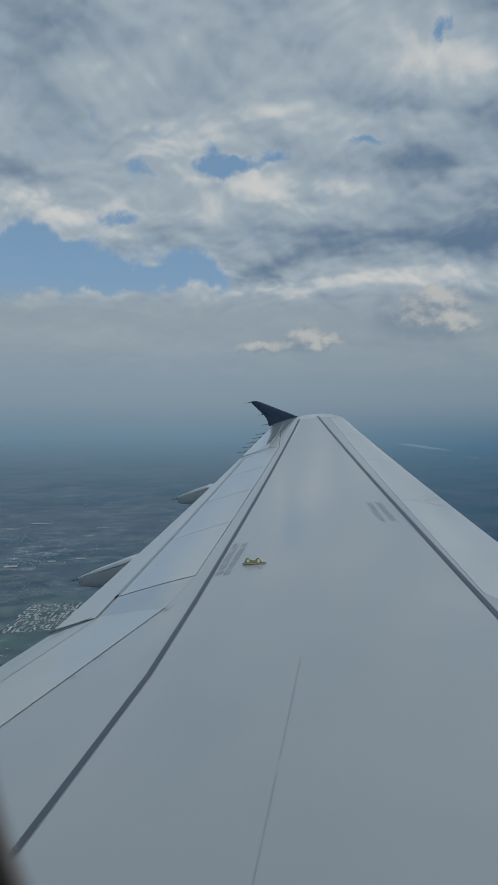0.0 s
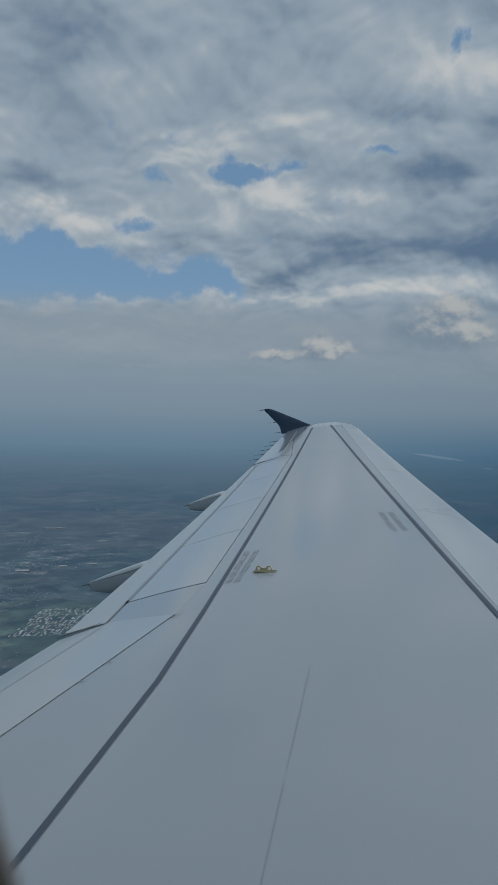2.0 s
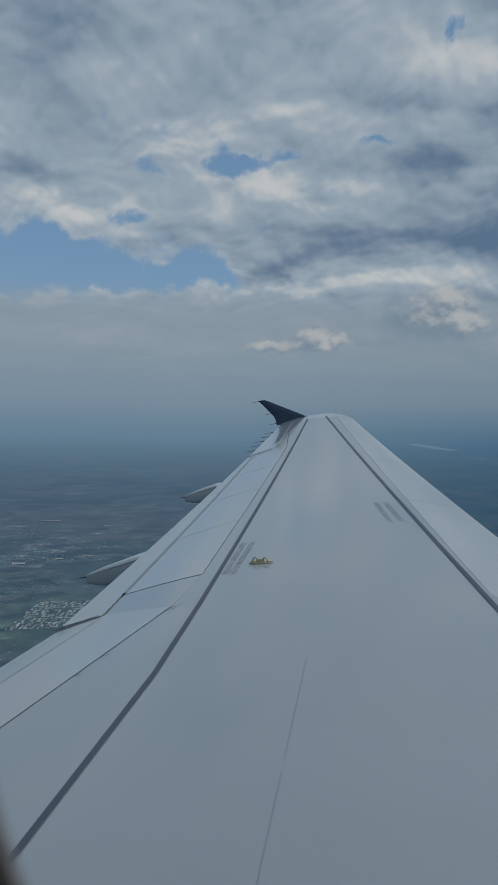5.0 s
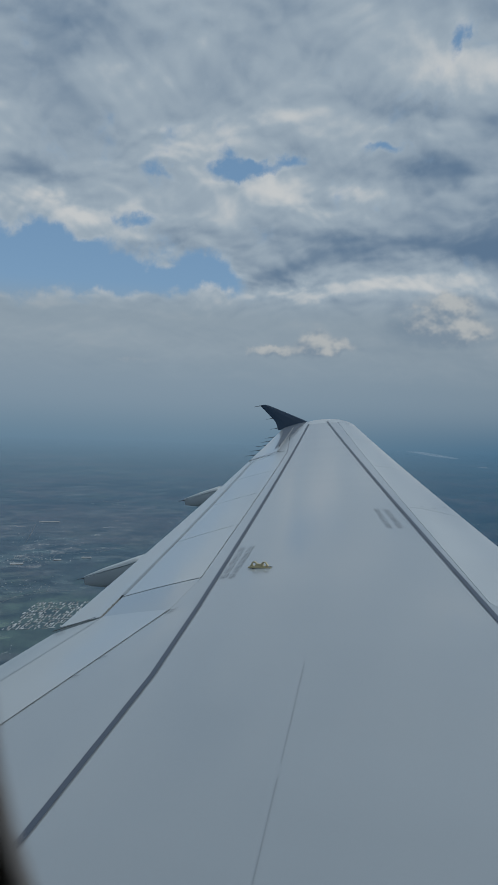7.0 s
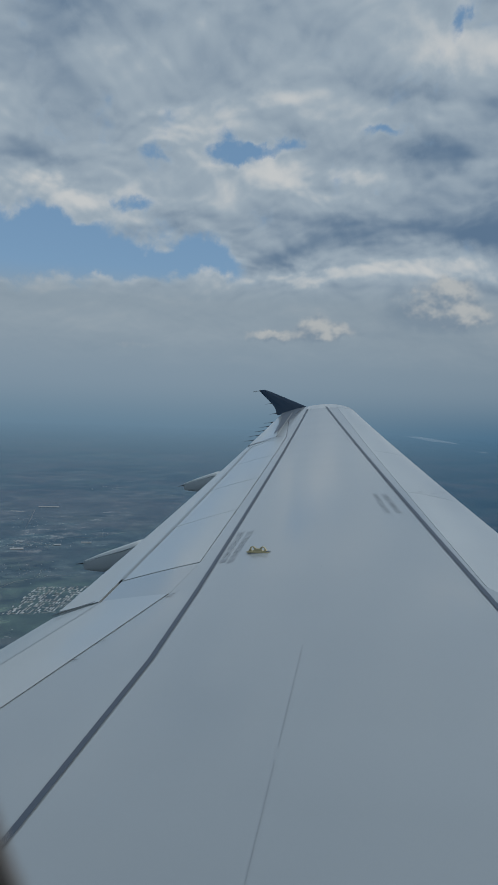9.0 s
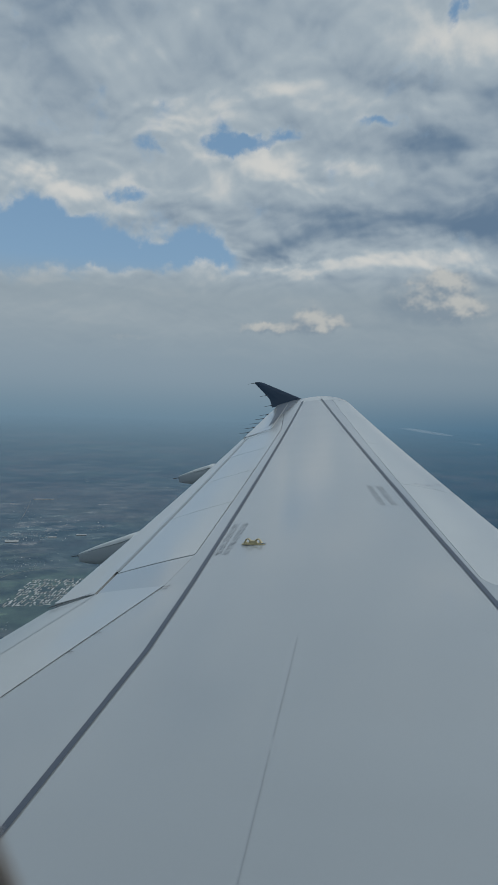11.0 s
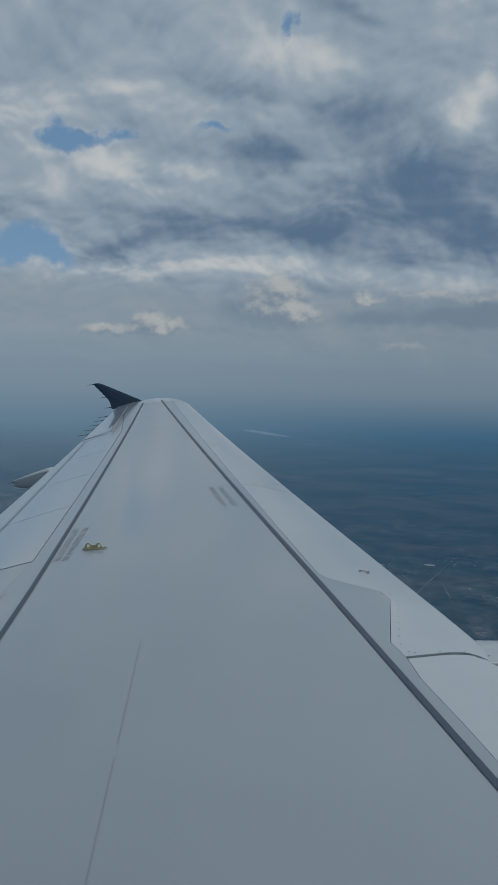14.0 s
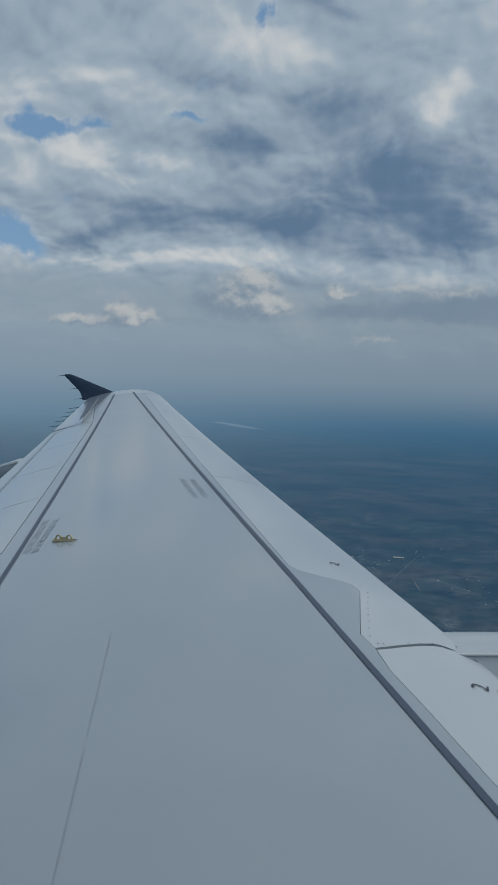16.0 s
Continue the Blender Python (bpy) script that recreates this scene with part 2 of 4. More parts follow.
M_STEEL = paint("bare_metal", (0.72, 0.73, 0.74), 0.22, 0.12, 0.004, 0.0, 0.9)
M_FUSE = paint("fuselage_paint", (0.42, 0.44, 0.46), 0.3, 0.06)
M_LINING = paint("cabin_lining", (0.42, 0.43, 0.44), 0.7, 0.10, 0.002, 0.0)
M_CARPET = paint("cabin_carpet", (0.03, 0.035, 0.06), 0.9, 0.4, 0.004, 0.0)


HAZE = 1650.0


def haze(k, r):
    """Haze imitated by transparency: the see-through share for something at that distance."""
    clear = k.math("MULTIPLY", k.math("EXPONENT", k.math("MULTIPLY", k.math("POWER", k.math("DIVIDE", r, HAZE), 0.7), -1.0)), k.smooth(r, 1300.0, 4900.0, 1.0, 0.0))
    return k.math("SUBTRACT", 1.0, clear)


def ground_material():
    """Fields, woods and bare soil, with cloud shade painted in the east; transparency grows with distance to imitate
    haze.
    """
    m, k = material("farmland")
    v = k.node("ShaderNodeTexCoord").outputs["Object"]
    bend = k.vec("ADD", v, k.vec("MULTIPLY", k.vec("SUBTRACT", k.noise(v, 0.008, 7.0, 0.7, out="Color"), (0.5, 0.5, 0.5)), (45.0, 45.0, 0.0)))
    cells = k.node("ShaderNodeTexVoronoi", feature="F1")
    k.put(cells.inputs["Vector"], k.vec("MULTIPLY", bend, (1.0, 0.55, 0.0)))
    cells.inputs["Scale"].default_value = 0.05
    pick = k.split(cells.outputs["Color"])
    field = k.mix(pick[0], (0.018, 0.040, 0.040), (0.120, 0.140, 0.125))
    field = k.mix(k.smooth(pick[1], 0.84, 0.97), field, (0.21, 0.20, 0.18))
    field = k.mix(k.smooth(pick[2], 0.72, 0.90, 0.0, 0.7), field, (0.065, 0.095, 0.055))
    woods_and_shade = k.smooth(k.noise(bend, 0.009, 6.0, 0.62), 0.52, 0.60)
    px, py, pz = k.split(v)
    # cloud shadow over the eastern plain, painted with the woods' dark colour
    woods_and_shade = k.math("MAXIMUM", woods_and_shade, k.smooth(k.math("ADD", px, k.math("MULTIPLY", py, 0.33)), -80.0, 180.0, 0.0, 0.55))
    leaf_and_shade = k.mix(k.noise(v, 0.4, 4.0, 0.7), (0.006, 0.014, 0.013), (0.022, 0.034, 0.028))
    land = k.mix(woods_and_shade, field, leaf_and_shade)
    soil = k.smooth(k.noise(v, 0.0042, 4.0, 0.55), 0.52, 0.66)
    land = k.mix(k.math("MULTIPLY", soil, 0.6), land, (0.20, 0.155, 0.135))
    clumps = k.noise(v, 0.12, 6.0, 0.75)
    land = k.mix(k.smooth(clumps, 0.36, 0.58, 0.45, 0.0), land, (0.008, 0.016, 0.014))
    dots = k.node("ShaderNodeTexVoronoi", feature="F1")
    k.put(dots.inputs["Vector"], k.vec("MULTIPLY", v, (1.0, 1.0, 0.0)))
    dots.inputs["Scale"].default_value = 0.33
    lived = k.smooth(k.noise(v, 0.011, 4.0, 0.6), 0.50, 0.64)
    seen = k.math("MULTIPLY", k.smooth(k.split(dots.outputs["Color"])[0], 0.80, 0.86), k.smooth(dots.outputs["Distance"], 0.34, 0.22))
    land = k.mix(k.math("MULTIPLY", seen, lived), land, (0.30, 0.29, 0.275))
    ploughed = k.vec("LENGTH", k.vec("ADD", k.vec("SUBTRACT", v, (-604.0, 694.0, 0.0)), k.vec("MULTIPLY", k.vec("SUBTRACT", k.noise(v, 0.012, 6.0, 0.65, out="Color"), (0.5, 0.5, 0.5)), (420.0, 420.0, 0.0))), out=1)
    land = k.mix(k.smooth(ploughed, 210.0, 120.0, 0.0, 0.45), land, (0.15, 0.115, 0.095))
    broad = k.noise(k.vec("MULTIPLY", v, (1.0, 0.6, 0.0)), 0.0042, 6.0, 0.62, 0.4)
    land = k.scaled(land, k.smooth(broad, 0.36, 0.64, 0.75, 1.25))
    wander = k.vec("LENGTH", k.vec("ADD", k.vec("SUBTRACT", v, (-321.0, 357.0, 0.0)), k.vec("MULTIPLY", k.vec("SUBTRACT", k.noise(v, 0.03, 5.0, 0.6, out="Color"), (0.5, 0.5, 0.5)), (70.0, 70.0, 0.0))), out=1)
    meadow = k.mix(k.noise(v, 0.07, 5.0, 0.7), (0.04, 0.075, 0.045), (0.11, 0.135, 0.085))
    land = k.mix(k.smooth(wander, 85.0, 55.0, 0.0, 0.85), land, meadow)
    rough = k.noise(v, 0.05, 9.0, 0.78, 0.5)
    land = k.mix(k.smooth(rough, 0.36, 0.50, 0.5, 0.0), land, (0.012, 0.026, 0.026))
    land = k.mix(k.smooth(rough, 0.53, 0.66, 0.0, 0.35), land, (0.13, 0.135, 0.12))
    strips = k.node("ShaderNodeTexVoronoi", feature="F1", distance="CHEBYCHEV")
    turned = k.node("ShaderNodeVectorRotate", rotation_type="Z_AXIS")
    k.put(turned.inputs["Vector"], k.vec("ADD", v, k.vec("MULTIPLY", k.vec("SUBTRACT", k.noise(v, 0.02, 5.0, 0.65, out="Color"), (0.5, 0.5, 0.5)), (16.0, 16.0, 0.0))))
    turned.inputs["Angle"].default_value = 0.6
    k.put(strips.inputs["Vector"], k.vec("MULTIPLY", turned.outputs[0], (1.0, 0.45, 0.0)))
    strips.inputs["Scale"].default_value = 0.085
    tint = k.split(strips.outputs["Color"])
    # field contrast also fades inside the painted cloud shade
    unshaded_land = k.smooth(k.math("ADD", px, k.math("MULTIPLY", py, 0.33)), -80.0, 180.0, 1.0, 0.3)
    tilled = k.math("MULTIPLY", k.smooth(k.noise(v, 0.006, 4.0, 0.6), 0.42, 0.56, 0.25, 1.0), unshaded_land)
    patchy = k.noise(v, 0.075, 7.0, 0.72, 0.2)
    grain_of_land = k.math("MULTIPLY", k.smooth(patchy, 0.34, 0.66, 0.5, 1.45), k.math("ADD", 1.0, k.math("MULTIPLY", k.math("SUBTRACT", tint[0], 0.5), k.math("MULTIPLY", tilled, 1.5))))
    land = k.scaled(land, grain_of_land)
    land = k.mix(k.math("MULTIPLY", k.smooth(tint[1], 0.86, 0.92, 0.0, 0.7), tilled), land, (0.19, 0.19, 0.165))
    brown = k.smooth(k.noise(v, 0.0065, 5.0, 0.6), 0.48, 0.60, 0.0, 0.5)
    land = k.mix(brown, land, k.scaled(k.mix(0.0, (0.135, 0.098, 0.085), (0.0, 0.0, 0.0)), grain_of_land))
    b = k.node("ShaderNodeBsdfPrincipled")
    k.put(b.inputs["Base Color"], land)
    b.inputs["Roughness"].default_value = 0.95
    b.inputs["Specular IOR Level"].default_value = 0.1
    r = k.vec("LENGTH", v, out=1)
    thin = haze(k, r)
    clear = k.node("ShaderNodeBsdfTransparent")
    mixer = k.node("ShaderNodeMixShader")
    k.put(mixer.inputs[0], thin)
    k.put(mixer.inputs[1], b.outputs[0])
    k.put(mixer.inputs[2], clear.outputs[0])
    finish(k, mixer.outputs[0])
    return m


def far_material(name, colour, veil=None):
    """Something on the ground; transparency imitates the same haze, by distance or as a fixed share."""
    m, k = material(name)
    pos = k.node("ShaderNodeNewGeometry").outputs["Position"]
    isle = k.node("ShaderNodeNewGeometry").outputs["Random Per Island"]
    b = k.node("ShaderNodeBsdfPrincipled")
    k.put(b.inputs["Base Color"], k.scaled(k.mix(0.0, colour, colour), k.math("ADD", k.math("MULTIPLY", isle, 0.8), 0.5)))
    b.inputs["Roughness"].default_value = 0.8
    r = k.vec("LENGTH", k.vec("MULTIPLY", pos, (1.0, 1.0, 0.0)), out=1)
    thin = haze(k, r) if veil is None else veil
    clear = k.node("ShaderNodeBsdfTransparent")
    mixer = k.node("ShaderNodeMixShader")
    k.put(mixer.inputs[0], thin)
    k.put(mixer.inputs[1], b.outputs[0])
    k.put(mixer.inputs[2], clear.outputs[0])
    finish(k, mixer.outputs[0])
    return m


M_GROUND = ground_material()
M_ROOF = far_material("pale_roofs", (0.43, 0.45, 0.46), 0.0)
# paler, part-transparent copy of the roofs imitates haze
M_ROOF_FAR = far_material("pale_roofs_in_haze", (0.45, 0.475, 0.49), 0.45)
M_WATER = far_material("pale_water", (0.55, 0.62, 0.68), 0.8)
M_ROAD = far_material("pale_road", (0.22, 0.22, 0.22))


# ---- helpers for meshes ----
def part(name, bm, mat, parent=None, label=""):
    """Links a bmesh as one mesh object under a thing or a part."""
    mesh = bpy.data.meshes.new(name)
    bm.to_mesh(mesh)
    bm.free()
    mesh.materials.append(mat)
    ob = new(name, mesh)
    ob.parent = parent
    return tagged(ob, label)


def thing(name, m, label, category, **more):
    return_ob = new(name)
    return_ob.matrix_basis = m
    return_ob.empty_display_size = 0.2
    return tagged(return_ob, label, category, **more)


def box(bm, lo, hi, bevel=0.0):
    r = bmesh.ops.create_cube(bm, size=1.0)
    size = Vector(hi) - Vector(lo)
    for v in r["verts"]:
        v.co = Vector(lo) + Vector((size[i] * (v.co[i] + 0.5) for i in range(3)))
    if bevel:
        edges = list({e for v in r["verts"] for e in v.link_edges})
        bmesh.ops.bevel(bm, geom=edges, offset=bevel, segments=2, affect="EDGES")


def grid(bm, rows, smooth=True, close=False):
    """Faces between rows of points; returns the rows of vertices."""
    vs = [[bm.verts.new(p) for p in r] for r in rows]
    for a, b in zip(vs, vs[1:]):
        n = len(a)
        for i in range(n if close else n - 1):
            f = bm.faces.new((a[i], a[(i + 1) % n], b[(i + 1) % n], b[i]))
            f.smooth = smooth
    return vs


# ---- the wing's surface ----
SWEEP, ROOT_TE, TE_SWEEP, FLEX, KINK = 0.51394, 6.23914, 0.27483, 0.37031, 6.4


def lead(y):
    return -SWEEP * (y - 1.98)


def trail(y):
    return -ROOT_TE - TE_SWEEP * max(y - KINK, 0.0)


def crest(y):
    s = y - 1.98
    return math.tan(radians(5.1)) * s + FLEX * (s / 15) ** 2 * (1 if s > 0 else 0)


def surf(x, y, lift=0.0):
    """A point of the upper surface."""
    ch = lead(y) - trail(y)
    c = min(max((lead(y) - x) / ch, 0.0), 1.0)
    fall = 0.055 * ((0.4 - c) / 0.4) ** 2.3 if c < 0.4 else 0.068 * ((c - 0.4) / 0.6) ** 1.9
    return Vector((x, y, crest(y) - ch * fall + lift))


def line(points):
    """A function x(y) through the points (x, y)."""
    pts = sorted((y, x) for x, y in points)

    def at(y):
        for (y0, x0), (y1, x1) in zip(pts, pts[1:]):
            if y <= y1 or (y1, x1) == pts[-1]:
                return x0 + (x1 - x0) * (y - y0) / (y1 - y0)
    return at


def panel(name, corners, mat, parent, lift=0.0, depth=0.02, nu=8, nv=24, label=""):
    """A skin panel over four plan corners (fore inner, fore outer, aft outer, aft inner), laid on the surface, with edges of its own."""
    a, b, c, d = (Vector(q) for q in corners)
    rows = []
    for j in range(nv + 1):
        s = j / nv
        f, r = a.lerp(b, s), d.lerp(c, s)
        rows.append([surf(*f.lerp(r, i / nu), lift(i / nu, s) if callable(lift) else lift) for i in range(nu + 1)])
    bm = bmesh.new()
    skirted(bm, rows, depth)
    return part(name, bm, mat, parent, label)


def skirted(bm, rows, depth):
    grid(bm, rows)
    rim = rows[0] + [r[-1] for r in rows[1:]] + rows[-1][-2::-1] + [r[0] for r in rows[-2:0:-1]]
    lower = [p - Vector((0, 0, depth)) for p in rim]
    round_edge = [p - Vector((0, 0, 0.0006)) for p in rim]
    grid(bm, [round_edge, lower], False, True)
    bmesh.ops.recalc_face_normals(bm, faces=bm.faces)


def ribbon(name, points, width, mat, parent, lift=0.004, label="", seg=0.25):
    """A painted line of that width (measured along the chord) over the surface, through plan points."""
    bm = bmesh.new()
    rows = []
    for (x0, y0), (x1, y1) in zip(points, points[1:]):
        n = max(1, int(abs(y1 - y0) / seg))
        for i in range(n + (1 if (x1, y1) == points[-1] else 0)):
            x, y = x0 + (x1 - x0) * i / n, y0 + (y1 - y0) * i / n
            rows.append([surf(x - width / 2, y, lift), surf(x + width / 2, y, lift)])
    grid(bm, rows)
    return part(name, bm, mat, parent, label)


# ---- setting: ground ----
def polar(az, el, z=0.0):
    """The point of the ground that is seen from the wing at that azimuth and elevation."""
    r = (ALT + 1.4) / math.tan(radians(-el))
    return Vector((math.sin(radians(az)) * r, math.cos(radians(az)) * r, z))


def build_ground():
    bm = bmesh.new()
    rings = [0.0] + [40 * 1.18 ** i for i in range(29)]
    rows = []
    for r in rings[1:]:
        rows.append([Vector((math.sin(a * math.pi / 48) * r, math.cos(a * math.pi / 48) * r,
                             0.04 * noise.noise((math.sin(a * math.pi / 48) * r * 0.01, math.cos(a * math.pi / 48) * r * 0.01, 0)))) for a in range(96)])
    vs = grid(bm, rows, True, True)
    mid = bm.verts.new((0, 0, 0))
    for i in range(96):
        bm.faces.new((vs[0][i], vs[0][(i + 1) % 96], mid)).smooth = True
    bmesh.ops.recalc_face_normals(bm, faces=bm.faces)
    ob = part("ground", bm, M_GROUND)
    return tagged(ob, "hazy dark green and brown farmland far below", "ground", kind="structure")


build_ground()


# ---- the wing ----
FRONT_LINE = line([(-3.06 - 0.5005 * (1.6 - 6.64), 1.6), (-3.06 - 0.5005 * (16.5 - 6.64), 16.5)])
REAR_LINE = line([(-3.56, 1.6), (-4.575, 5.3), (-8.31, 16.32)])
SLAT_EDGE = line([(-0.305, 1.75), (-1.92, 4.54), (-2.14, 4.99), (-2.31, 5.32), (-2.39, 5.54), (-2.48, 5.70), (-2.55, 6.40), (-2.62, 6.52),
                  (-2.68, 6.535), (-2.79, 6.55), (-2.95, 6.60), (-3.02, 6.66), (-3.99, 8.68), (-5.57, 11.95), (-7.62, 16.2)])
SPOILER_FRONT = line([(-5.35, 7.09), (-7.40, 13.25)])
SPOILER_REAR = line([(-5.99, 6.91), (-7.95, 13.1)])

wing = thing("aircraft_wing", AIR, "grey and white swept airliner wing with dark stripes", "aircraft wing")


def build_core():
    """The body under the panels: a closed aerofoil from root to tip."""
    bm = bmesh.new()
    rows = []
    ys = [1.5 + 0.31 * i for i in range(50)] + [16.75]
    cs = [0.0, 0.02, 0.06, 0.12, 0.2, 0.3, 0.4, 0.5, 0.6, 0.7, 0.8, 0.9, 0.97, 1.0]
    for y in ys:
        ch = lead(y) - trail(y)
        top = [surf(lead(y) - 0.012 - ch * 0.925 * c, y, -0.03) for c in cs]
        low = [p - Vector((0, 0, 0.012 + ch * 0.11 * math.sin(math.pi * min(1, max(0, c)) ** 0.7) ** 0.8)) for p, c in zip(top, cs)][::-1]
        rows.append(top + low)
    vs = grid(bm, rows, True, True)
    bm.faces.new(vs[0])
    bm.faces.new(vs[-1])
    bmesh.ops.recalc_face_normals(bm, faces=bm.faces)
    return part("wing_body", bm, M_SEAL, wing, "dark sealed body under the skin panels")


NOTCH = line([(5.54, -2.39), (5.64, -2.27), (5.715, -2.17), (5.775, -2.06), (5.79, -2.0), (5.77, -1.93), (5.75, -1.90)])


def slat(y0, y1, mat, label=""):
    """A slat: from its aft edge forward, round the nose and back underneath."""
    stops = sorted({y0, y1, *[y for y in (4.54, 4.99, 5.32, 5.54, 5.70, 6.40, 6.52, 6.535, 6.55, 6.60, 6.66, 8.68, 11.95) if y0 < y < y1],
                    *[y0 + (y1 - y0) * i / 14 for i in range(15)]})
    rows = []
    for y in stops:
        ch, xl, xr = lead(y) - trail(y), lead(y), SLAT_EDGE(y)
        swing = max(0.0, (y - 5.2) / 0.34) if y1 < 5.6 else max(0.0, 1 - (y - 5.545) / 0.6) if y0 < 5.6 else 0.0
        row = []
        for i in range(13):
            f = 1 - (1 - i / 12) ** 1.3
            yy = y + swing * (NOTCH(xr + (xl - xr) * f) - NOTCH(xr))
            row.append(surf(xr + (lead(yy) - xr) * f, yy))
        xl, ye = row[-1].x, row[-1].y
        z0 = row[-1].z
        for fwd, down in ((0.0045, 0.0035), (0.0062, 0.0085), (0.0045, 0.0145), (-0.002, 0.021), (-0.012, 0.026), (-0.04, 0.031)):
            row.append(Vector((xl + fwd * ch, ye, z0 - down * ch)))
        rows.append(row)
    bm = bmesh.new()
    grid(bm, rows)
    grid(bm, [[r[0] for r in rows], [r[0] - Vector((0, 0, 0.02)) for r in rows]], False)
    for r in (rows[0], rows[-1]):
        grid(bm, [r, [p + Vector((-0.012, 0, -0.03)) for p in r]], False)
    bmesh.ops.recalc_face_normals(bm, faces=bm.faces)
    return part("slat", bm, mat, wing, label)


def build_box_skin():
    """Grey skin between the slats and the moving panels behind, in spanwise plates."""
    joints = [1.6, 3.05, 6.60, 9.9, 13.2, 16.72]
    aft = line([(-5.1665, 1.6), (-5.179, 4.0), (-5.1915, 6.42), (-5.335, 7.09), (-7.385, 13.25), (-8.873, 16.72)])
    for y0, y1 in zip(joints, joints[1:]):
        stops = sorted({y0, y1, *[y for y in (4.0, 4.54, 4.99, 5.32, 5.54, 5.70, 6.40, 6.42, 6.52, 6.535, 6.55, 6.66, 7.09, 8.68, 11.95, 13.25) if y0 < y < y1],
                        *[y0 + (y1 - y0) * i / 12 for i in range(13)]})
        rows = []
        for y in stops:
            f = SLAT_EDGE(min(max(y, 1.6), 16.2)) - 0.003 if y < 16.2 else SLAT_EDGE(16.2) - 0.003 - 0.9 * (y - 16.2)
            r = aft(y)
            rows.append([surf(f + (r - f) * i / 16, y) for i in range(17)])
        bm = bmesh.new()
        skirted(bm, rows, 0.028)
        part("skin_panel", bm, M_GREY, wing)


def tip_cap():
    """Rounded white end of the wing ahead of the fence."""
    bm = bmesh.new()
    rows = []
    for i in range(9):
        a = i / 8 * math.pi / 2
        y = 16.205 + 0.55 * math.sin(a)
        back = trail(y) + 0.62
        front = lead(y) - 0.005 - 0.55 * (1 - math.cos(a)) ** 1.2 * 0.9
        row = [surf(front + (back - front) * j / 12, y, 0.0008 + 0.0002 * i) for j in range(13)]
        nose = row[0]
        rows.append([nose + Vector((-0.02, 0, -0.07)), nose + Vector((0.008, 0, -0.03))] + row)
    grid(bm, rows)
    grid(bm, [rows[-1], [p + Vector((0, 0.015, -0.05)) for p in rows[-1]], [p + Vector((0, -0.01, -0.11)) for p in rows[-1]]])
    bmesh.ops.recalc_face_normals(bm, faces=bm.faces)
    part("tip_cap", bm, M_SLAT, wing, "rounded white wing tip")


def blade(rows_fore_aft, name, parent=None, label=""):
    """A thin swept plate from fore and aft edge points (x, z), root first, with a sharp rounded rim."""
    bm = bmesh.new()
    rings = []
    for (xf, zf), (xa, za) in rows_fore_aft:
        fore, aft = Vector((xf, 0, zf)), Vector((xa, 0, za))
        ring = []
        for s, t in ((0.0, 0.0), (0.06, 0.6), (0.3, 1.0), (0.7, 0.8), (1.0, 0.12), (1.0, -0.12), (0.7, -0.8), (0.3, -1.0), (0.06, -0.6)):
            p = fore.lerp(aft, s)
            ring.append(Vector((p.x, 16.80 + 0.10 * (p.z - 1.6) + 0.02 * t, p.z)))
        rings.append(ring)
    vs = grid(bm, rings, False, True)
    bm.faces.new(vs[0])
    bm.faces.new(vs[-1])
    bmesh.ops.recalc_face_normals(bm, faces=bm.faces)
    return part(name, bm, M_NAVY, parent, label)


def fence():
    """Swept end plate: a blade standing on the tip, and its smaller lower half."""
    up = blade([((-8.42, 1.60), (-9.235, 1.535)), ((-8.50, 1.642), (-9.24, 1.57)), ((-8.62, 1.70), (-9.262, 1.66)), ((-8.72, 1.748), (-9.285, 1.715)),
                ((-8.85, 1.810), (-9.33, 1.775)), ((-9.40, 2.07), (-9.60, 2.06)), ((-9.46, 2.092), (-9.622, 2.085)), ((-9.50, 2.104), (-9.60, 2.106))],
               "wingtip_fence", wing, "dark navy swept wingtip fence")
    blade([((-8.60, 1.46), (-9.20, 1.465)), ((-9.0, 1.28), (-9.30, 1.30)), ((-9.22, 1.12), (-9.36, 1.10))], "lower_blade", up)
    for x, z in ((-9.60, 2.09), (-9.33, 1.80), (-9.25, 1.58)):
        part("static_wick", wick(Vector((x, 16.82, z)), 0.17), M_RUBBER, up)
    return up


def wick(p, length, down=-0.01):
    """A thin tapered discharger rod trailing aft."""
    bm = bmesh.new()
    rows = []
    for f, r in ((0.05, 0.008), (-0.25, 0.008), (-0.3, 0.005), (-1.0, 0.003)):
        rows.append([p + Vector((f * length, r * math.cos(a), r * math.sin(a) + down * max(0, -f))) for a in [i * math.pi / 3 for i in range(6)]])
    vs = grid(bm, rows, True, True)
    bm.faces.new(vs[0])
    bm.faces.new(vs[-1])
    bmesh.ops.recalc_face_normals(bm, faces=bm.faces)
    return bm


